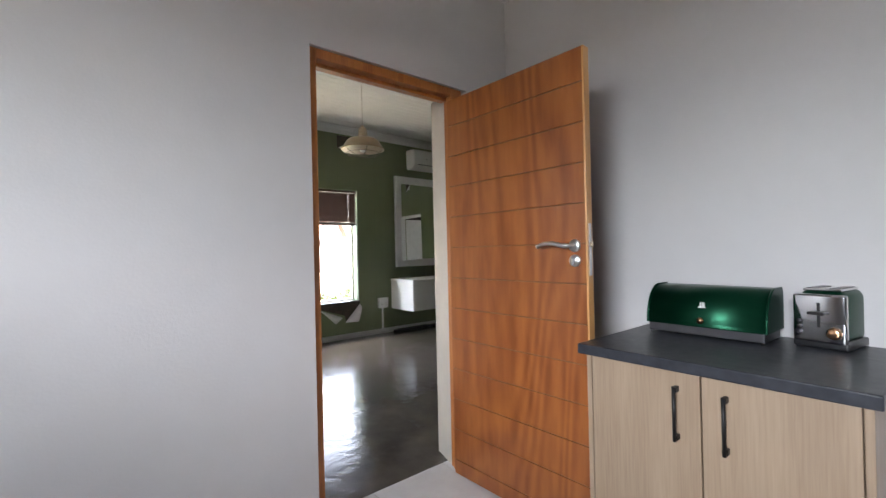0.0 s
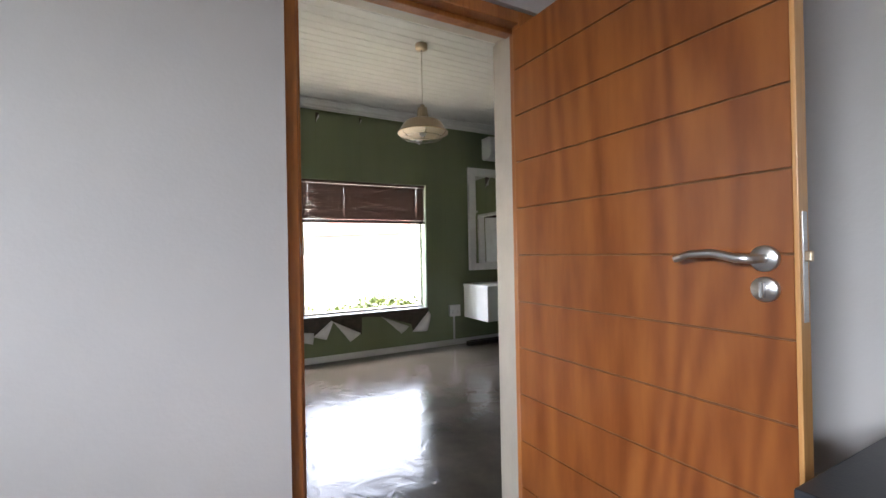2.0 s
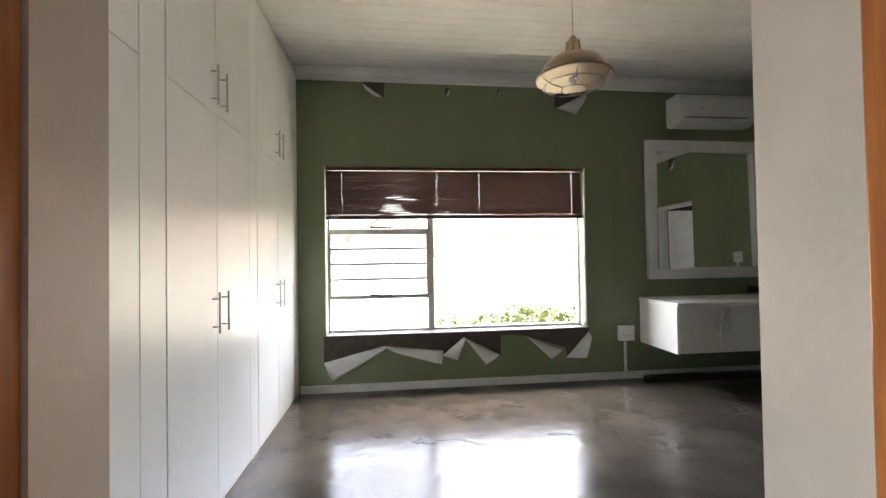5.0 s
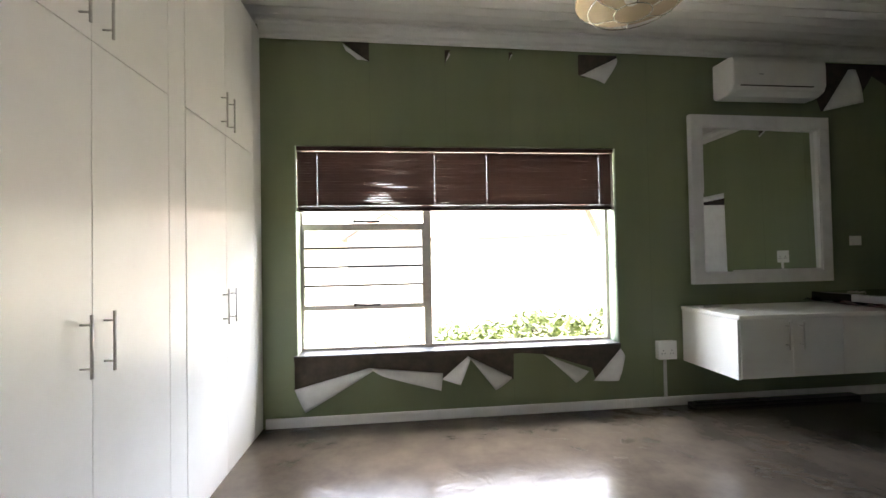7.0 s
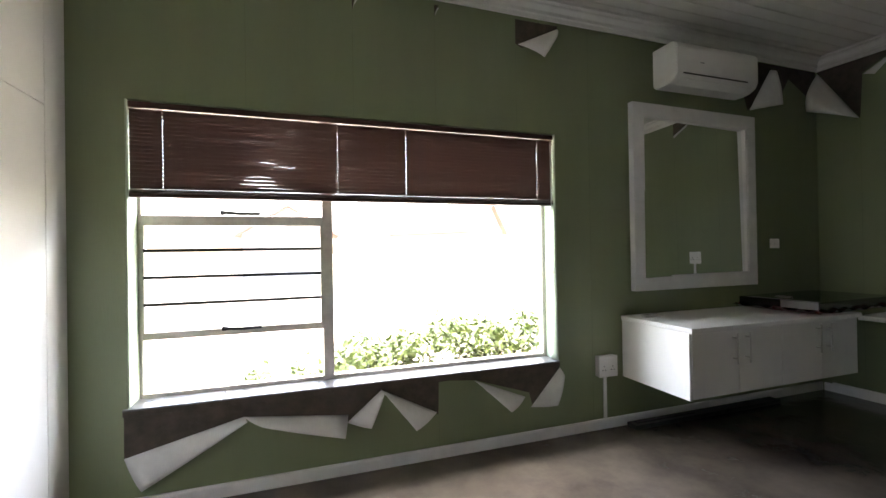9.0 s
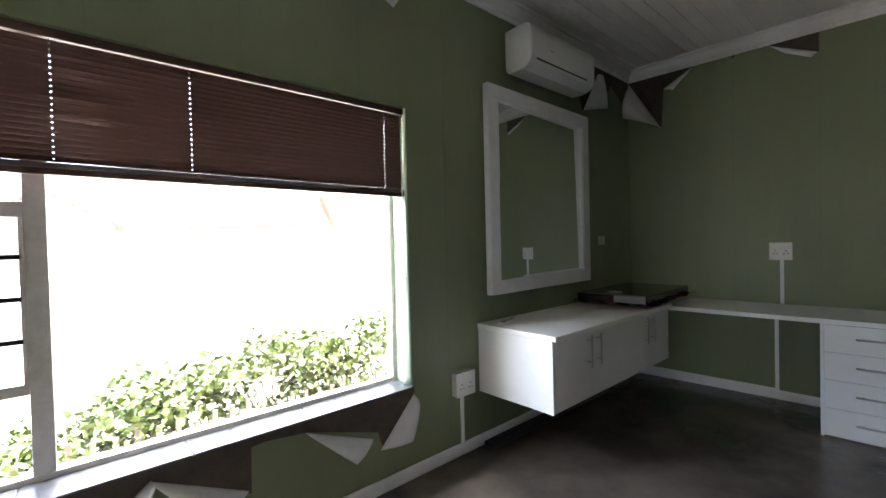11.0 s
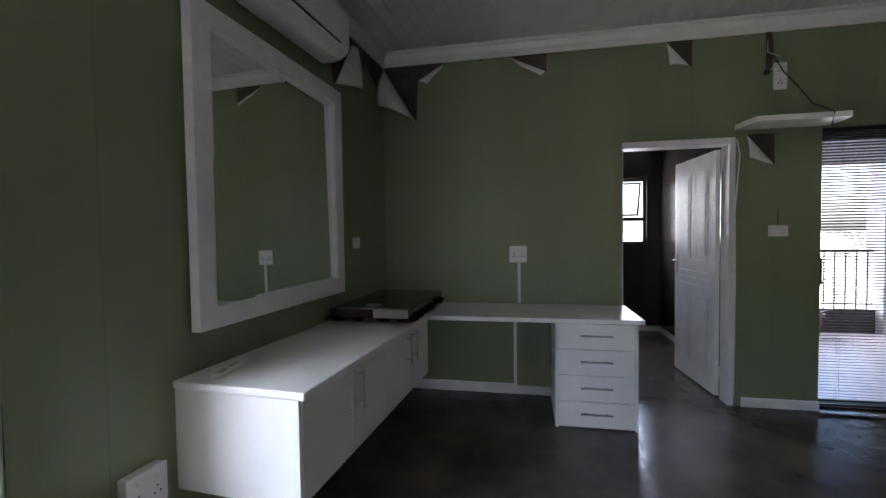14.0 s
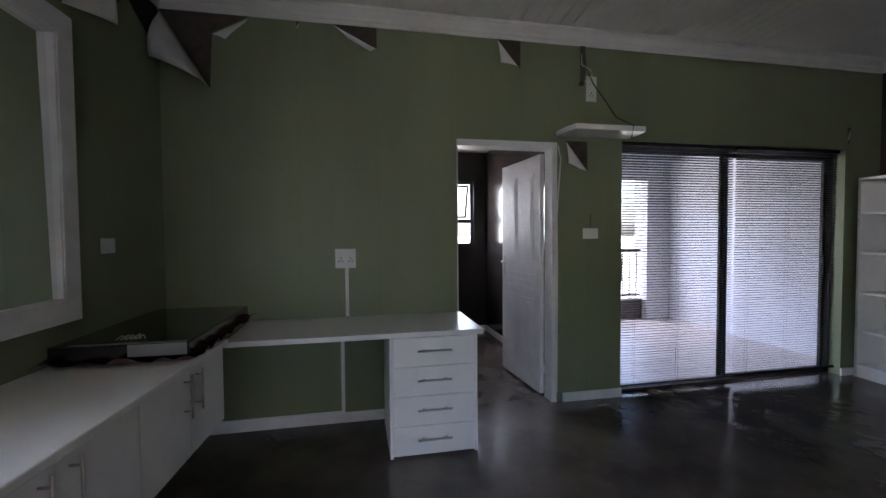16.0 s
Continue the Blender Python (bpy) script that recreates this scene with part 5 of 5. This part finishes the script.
# ---- sliding door with blinds ----
sd = thing("door_3", (0.1, 0, 0), "dark aluminium glass sliding door to the balcony", "sliding door", kind=STRUCT, frame_m=EAST)
MIDY = -3.09
for dims in ((0, 0.09, SD1 - 0.035, SD1, 0, SDZ), (0, 0.09, SD0, SD0 + 0.016, 0, SDZ), (0, 0.09, SD0 + 0.016, SD1 - 0.035, SDZ - 0.04, SDZ), (0, 0.09, SD0 + 0.016, SD1 - 0.035, 0, 0.014)):
    bpart("outer_frame", dims, ALU_DARK, sd, bevel=0.002)
for y0, y1, xo in ((MIDY - 0.018, SD1 - 0.035, 0.01), (SD0 + 0.016, MIDY + 0.018, 0.05)):
    leaf_ = bpart("stile", (xo, xo + 0.03, y0, y0 + 0.026, 0.014, SDZ - 0.04), ALU_DARK, sd, bevel=0.002)
    bpart("stile", (xo, xo + 0.03, y1 - 0.026, y1, 0.014, SDZ - 0.04), ALU_DARK, sd, bevel=0.002)
    bpart("rail", (xo, xo + 0.03, y0 + 0.026, y1 - 0.026, 0.014, 0.05), ALU_DARK, sd, bevel=0.002)
    bpart("rail", (xo, xo + 0.03, y0 + 0.026, y1 - 0.026, SDZ - 0.08, SDZ - 0.04), ALU_DARK, sd, bevel=0.002)
    bm = bmesh.new()
    box(bm, xo + 0.012, xo + 0.017, y0 + 0.026, y1 - 0.026, 0.05, SDZ - 0.08)
    part("pane", bm, PANE_TINT, sd).visible_shadow = False
    bpart("pull", (xo - 0.02, xo, y1 - 0.035 if xo < 0.03 else y0 + 0.01, y1 - 0.015 if xo < 0.03 else y0 + 0.03, 0.95, 1.15), BLACK_METAL, sd, bevel=0.004)
for y0, y1, tail in ((MIDY + 0.008, SD1 - 0.008, 0.03), (SD0 + 0.045, MIDY - 0.012, 0.075)):
    vb = thing("venetian_blind", (0.03, y0, 0), "dark venetian blind let down over the sliding door, slats open", "blind", "blinds of the sliding door", frame_m=EAST)
    w = y1 - y0
    bpart("head_rail", (-0.02, 0.02, 0, w, SDZ - 0.034, SDZ - 0.004), BLIND_DARK, vb, bevel=0.003)
    bpart("bottom_rail", (-0.013, 0.013, 0, w, tail, tail + 0.018), BLIND_DARK, vb, bevel=0.004)
    b = bmesh.new()
    tl_ = radians(-22)
    ca, sa = math.cos(tl_), math.sin(tl_)
    prof_ = [(-0.0125, -0.0022), (-0.006, 0.0), (0.0, 0.0008), (0.006, 0.0), (0.0125, -0.0022)]
    top_, bot_ = [], []
    for y in (0.004, w - 0.004):
        top_.append([b.verts.new((u * ca - h * sa, y, u * sa + h * ca + 0.0003)) for u, h in prof_])
        bot_.append([b.verts.new((u * ca - h * sa, y, u * sa + h * ca - 0.0003)) for u, h in prof_])
    for i in range(4):
        b.faces.new((top_[0][i], top_[0][i + 1], top_[1][i + 1], top_[1][i]))
        b.faces.new((bot_[0][i + 1], bot_[0][i], bot_[1][i], bot_[1][i + 1]))
    slat_me = mesh_of("slat", b, BLIND_DARK)
    nsl = 92
    for i in range(nsl):
        o_ = new("slat", slat_me)
        o_.parent = vb
        o_.matrix_local = Matrix.Translation((0, 0, tail + 0.03 + i * (SDZ - 0.05 - tail - 0.03) / (nsl - 1) + rng.uniform(-0.0008, 0.0008))) @ Matrix.Rotation(rng.uniform(-0.0016, 0.0016), 4, "X")
    for f_ in (0.12, 0.5, 0.88):
        for xo in (-0.0135, 0.0135):
            b = bmesh.new()
            tube(b, [(xo, w * f_, tail), (xo, w * f_, SDZ - 0.03)], 0.0009, 5)
            part("cord", b, BLIND_DARK, vb)

# ---- bookcase in the corner ----
bc = thing("bookcase", (6.98, 0.885, 0), "empty white melamine open bookcase in the corner", "bookcase", turn=180)
BCW, BCD, BCH = 0.9, 0.3, 1.86
bpart("side_panel", (0, 0.022, 0, BCD, 0, BCH), MELAMINE, bc, bevel=0.001)
bpart("side_panel", (BCW - 0.022, BCW, 0, BCD, 0, BCH), MELAMINE, bc, bevel=0.001)
bpart("back_panel", (0.022, BCW - 0.022, BCD - 0.006, BCD - 0.001, 0, BCH), MELAMINE, bc, bevel=0)
for z in (0.1, 0.42, 0.78, 1.15, 1.515, BCH - 0.022):
    bpart("shelf", (0.022, BCW - 0.022, 0.001, BCD - 0.006, z, z + 0.022), MELAMINE, bc, bevel=0.001)
bpart("plinth", (0.022, BCW - 0.022, 0.01, 0.028, 0, 0.1), MELAMINE, bc, bevel=0.001)

# ---- wrapped picture, remote, and the strip on the floor ----
bk = thing("wrapped_picture", (6.06, 6.42, 0.803), "flat dark picture in torn red wrapping film", "picture", turn=3)
bpart("board", (-0.49, 0.49, -0.275, 0.275, 0.016, 0.09), PICTURE_DARK, bk, "dark glossy print", bevel=0.006)
bm = bmesh.new()
nx_, ny_ = 22, 14
rg2 = random.Random(9)
gr = [[bm.verts.new((-0.535 + 1.07 * i / nx_, -0.32 + 0.63 * j / ny_, 0.004 + (0.012 + 0.03 * rg2.random() if (i in (0, nx_) or j in (0, ny_)) else 0.003))) for i in range(nx_ + 1)] for j in range(ny_ + 1)]
for j in range(ny_):
    for i in range(nx_):
        bm.faces.new((gr[j][i], gr[j][i + 1], gr[j + 1][i + 1], gr[j + 1][i]))
o_ = part("wrapping", bm, FOIL_RED, bk, "crumpled red wrapping film")
so = o_.modifiers.new("thick", "SOLIDIFY")
so.thickness = 0.001
so.offset = 1
bpart("pale_band", (-0.488, -0.462, -0.26, 0.2, 0.0902, 0.0925), GREY_PLASTIC, bk, "pale printed band", bevel=0.001)
bpart("pale_edge", (-0.4925, -0.4905, -0.268, -0.03, 0.035, 0.088), GREY_PLASTIC, bk, "pale grey edge of the print", bevel=0.0005)
bm = bmesh.new()
for i in range(5):
    tube(bm, [(-0.4, -0.06 + i * 0.02, 0.096), (-0.39 + 0.02 * (i % 2), -0.05 + i * 0.022, 0.11), (-0.42, -0.03 + i * 0.02, 0.097)], 0.003, 6)
part("knotted_cord", bm, CABLE_LIGHT, bk)
rm = thing("remote_control", (4.56, 6.57, 0.803), "slim white remote control lying by the wall", "remote", turn=12)
bpart("case", (-0.1, 0.1, -0.022, 0.022, 0, 0.016), WHITE_PLASTIC, rm, bevel=0.005, seg=3)
bpart("screen", (-0.085, -0.03, -0.014, 0.014, 0.0155, 0.0168), GREY_PLASTIC, rm, bevel=0)
for i in range(4):
    bpart("button", (0.0 + i * 0.02, 0.012 + i * 0.02, -0.008, 0.008, 0.0158, 0.0175), GREY_PLASTIC, rm, bevel=0.001)
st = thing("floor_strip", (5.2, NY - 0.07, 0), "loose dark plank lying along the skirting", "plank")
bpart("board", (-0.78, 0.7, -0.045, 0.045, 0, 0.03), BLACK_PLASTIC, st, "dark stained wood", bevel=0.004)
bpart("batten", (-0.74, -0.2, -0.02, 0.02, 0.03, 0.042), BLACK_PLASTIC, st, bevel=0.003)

# ---- balcony railing ----
rl = thing("balcony_railing", (2.9, -4.28, 0), "dark metal balcony railing on a low parapet", "railing", frame_m=EAST)
bpart("parapet", (-0.06, 0.06, 0, 2.16, -0.3, 0.3), TORN_BROWN, rl, bevel=0.004)
bpart("top_rail", (-0.025, 0.025, 0, 2.16, 1.06, 1.1), BLACK_METAL, rl, bevel=0.004)
bpart("bottom_rail", (-0.015, 0.015, 0, 2.16, 0.36, 0.385), BLACK_METAL, rl, bevel=0.002)
for i in range(17):
    y = 0.06 + i * 0.125
    bpart("baluster", (-0.007, 0.007, y - 0.007, y + 0.007, 0.3, 1.06), BLACK_METAL, rl, bevel=0)

# ---- potted plant by the railing ----
PURPLE_LEAF = mat("purple_green_leaf", (0.07, 0.035, 0.06), 0.45, var=0.3, scale=6)
FROND = mat("palm_frond_green", (0.04, 0.075, 0.02), 0.45, var=0.3, scale=8)
CLAY = mat("terracotta_pot", (0.25, 0.12, 0.08), 0.8, var=0.12, scale=10)
pp = thing("potted_plant", (2.5, -3.3, 0), "potted palm with purple underplanting by the railing", "plant", frame_m=EAST)
bm = bmesh.new()
lathe(bm, [(0.0001, 0), (0.12, 0), (0.16, 0.28), (0.175, 0.28), (0.175, 0.31), (0.155, 0.31), (0.15, 0.27), (0.0001, 0.27)], 24)
part("pot", bm, CLAY, pp, "terracotta pot")


def blade(b_, p0, az, length, rise, droop, w):
    rows_ = []
    for i in range(7):
        t_ = i / 6
        r = length * t_
        c = Vector(p0) + Vector((math.cos(az) * r, math.sin(az) * r, rise * t_ - droop * t_ * t_))
        sd_ = Vector((-math.sin(az), math.cos(az), 0)) * w * math.sin(math.pi * min(1, 0.12 + t_ * 0.88))
        rows_.append((b_.verts.new(c - sd_), b_.verts.new(c + Vector((0, 0, w * 0.3))), b_.verts.new(c + sd_)))
    for a_, c_ in zip(rows_, rows_[1:]):
        b_.faces.new((a_[0], a_[1], c_[1], c_[0]))
        b_.faces.new((a_[1], a_[2], c_[2], c_[1]))


rp = random.Random(17)
bm = bmesh.new()
for k in range(26):
    blade(bm, (rp.uniform(-0.02, 0.02), rp.uniform(-0.02, 0.02), rp.uniform(0.5, 0.75)), rp.uniform(0, 6.28), rp.uniform(0.3, 0.55), rp.uniform(0.3, 0.6), rp.uniform(0.3, 0.5), 0.013)
tube(bm, [(0, 0, 0.26), (0.01, 0, 0.5), (0, 0.01, 0.76)], [0.02, 0.017, 0.012], 8)
part("fronds", bm, FROND, pp)
bm = bmesh.new()
for k in range(40):
    blade(bm, (rp.uniform(-0.08, 0.08), rp.uniform(-0.08, 0.08), 0.27), rp.uniform(0, 6.28), rp.uniform(0.12, 0.28), rp.uniform(0.1, 0.25), rp.uniform(0.05, 0.2), 0.02)
part("underplanting", bm, PURPLE_LEAF, pp, "dark purple leaves")

# ---- kitchen and balcony floor tiles, one by one ----
bm = bmesh.new()
box(bm, -1.85, 3.0, -1.85, 3.13, -0.15, -0.006)
kfl = solid("floor_kitchen", bm, GROUT, "pale tiled kitchen floor", "floor", STRUCT)


def tile_mesh(w, d, t, mat_):
    b_ = bmesh.new()
    box(b_, 0, w, 0, d, -t, 0, bevel=0.0015, seg=1)
    return mesh_of("tile", b_, mat_)


tm = tile_mesh(0.446, 0.446, 0.0055, TILE_WHITE)
for i in range(10):
    for j in range(11):
        x, y = 2.445 - 0.45 * i, 2.68 - 0.45 * j
        if x > -1.9 and y > -1.9:
            o_ = new("tile", tm)
            o_.parent = kfl
            o_.location = (x, y, 0)
tm2 = tile_mesh(0.297, 0.297, 0.01, BALCONY_TILE)
bfl = bpy.data.objects["floor_balcony"]
for i in range(9):
    for j in range(10):
        o_ = new("tile", tm2)
        o_.parent = bfl
        o_.location = (0.205 + 0.3 * i, -4.79 + 0.3 * j, -0.002)

# ---- garden hedge and fence ----
hedge = thing("hedge", (0, 0, -0.45), "leafy green garden hedge outside the window", "hedge")
rg = random.Random(3)
lv, lf = [], []
for _ in range(24000):
    x = rg.uniform(1.6, 9.0)
    top = -0.04 + 0.5 * min(1.0, max(0.0, (x - 1.6) / 1.9)) + 0.16 * min(1.0, max(0.0, (x - 4.2) / 2.5)) + 0.07 * math.sin(x * 5.1) + 0.05 * math.sin(x * 11.7 + 1)
    top += 0.37
    y = 8.9 + rg.gauss(0, 0.24)
    h = top * (rg.random() ** 0.6) + rg.uniform(-0.02, 0.09)
    if noise.noise(Vector((x * 2.2, y * 2.2, h * 3))) < -0.3:
        continue
    s = rg.uniform(0.02, 0.048)
    q = Euler((rg.uniform(-1.0, 1.0), rg.uniform(-1.0, 1.0), rg.uniform(0, 6.28))).to_matrix()
    base = len(lv)
    for a, b in ((-1.0, 0.0), (-0.35, 0.55), (0.5, 0.42), (1.1, 0.0), (0.5, -0.42), (-0.35, -0.55)):
        v = q @ Vector((a * s, b * s, 0.15 * s * abs(b)))
        lv.append((x + v.x, y + v.y, h + v.z))
    lf.append(tuple(range(base, base + 6)))
me = bpy.data.meshes.new("leaves")
me.from_pydata(lv, [], lf)
me.materials.append(LEAF)
lo_ = new("leaves", me)
lo_.parent = hedge
tagged(lo_, kind="stuff")
bm = bmesh.new()
for _ in range(90):
    x, y = rg.uniform(1.3, 11.4), 8.9 + rg.gauss(0, 0.12)
    h = 0.5 + 0.3 * min(1, max(0, (x - 2) / 4))
    tube(bm, [(x, y, 0), (x + rg.uniform(-0.05, 0.05), y + rg.uniform(-0.05, 0.05), h * 0.5), (x + rg.uniform(-0.15, 0.15), y + rg.uniform(-0.12, 0.12), h)], [0.01, 0.008, 0.003], 5)
part("stems", bm, STEM, hedge)
fc = thing("picket_fence", (1.0, 8.5, -0.45), "low weathered picket fence before the hedge", "fence")
bm = bmesh.new()
box(bm, -0.018, 0.018, -0.009, 0.009, 0, 0.5, bevel=0.003, seg=1)
pk = mesh_of("picket", bm, FENCE)
for i in range(80):
    o_ = new("picket", pk)
    o_.parent = fc
    o_.location = (i * 0.125, rg.uniform(-0.01, 0.01), rg.uniform(-0.06, 0.03))
for z in (0.1, 0.36):
    bpart("rail", (0, 10, 0.01, 0.03, z, z + 0.04), FENCE, fc, bevel=0.003)

# ---- neighbouring houses ----


def house(x, y, w, d, h, rh, turn):
    hs = thing("neighbour_house", (x, y, -0.45), "cream rendered house with a red pitched roof", "house", "houses beyond the garden", turn=turn)
    b_ = bmesh.new()
    v_ = [[b_.verts.new((px, py, pz)) for px, pz in ((-w / 2, 0), (w / 2, 0), (w / 2, h), (0, h + rh), (-w / 2, h))] for py in (-d / 2, d / 2)]
    b_.faces.new(v_[0])
    b_.faces.new(v_[1][::-1])
    for i in range(5):
        b_.faces.new((v_[0][i], v_[0][(i + 1) % 5], v_[1][(i + 1) % 5], v_[1][i]))
    part("wall", b_, HOUSE_WALL, hs)
    e = 0.45
    k = rh / (w / 2)
    for s_ in (-1, 1):
        b_ = bmesh.new()
        pr = ((0, h + rh + 0.02), (s_ * (w / 2 + e), h - e * k + 0.02), (s_ * (w / 2 + e), h - e * k + 0.2), (0, h + rh + 0.2))
        q_ = [[b_.verts.new((px, py, pz)) for px, pz in pr] for py in (-d / 2 - e, d / 2 + e)]
        b_.faces.new(q_[0])
        b_.faces.new(q_[1][::-1])
        for i in range(4):
            b_.faces.new((q_[0][i], q_[0][(i + 1) % 4], q_[1][(i + 1) % 4], q_[1][i]))
        part("roof", b_, ROOF_RED, hs, "red clay tile roof")


house(15.6, 43, 6.0, 9, 3.6, 2.4, 42)
house(1.5, 42, 6.4, 8, 3.25, 1.95, -3)
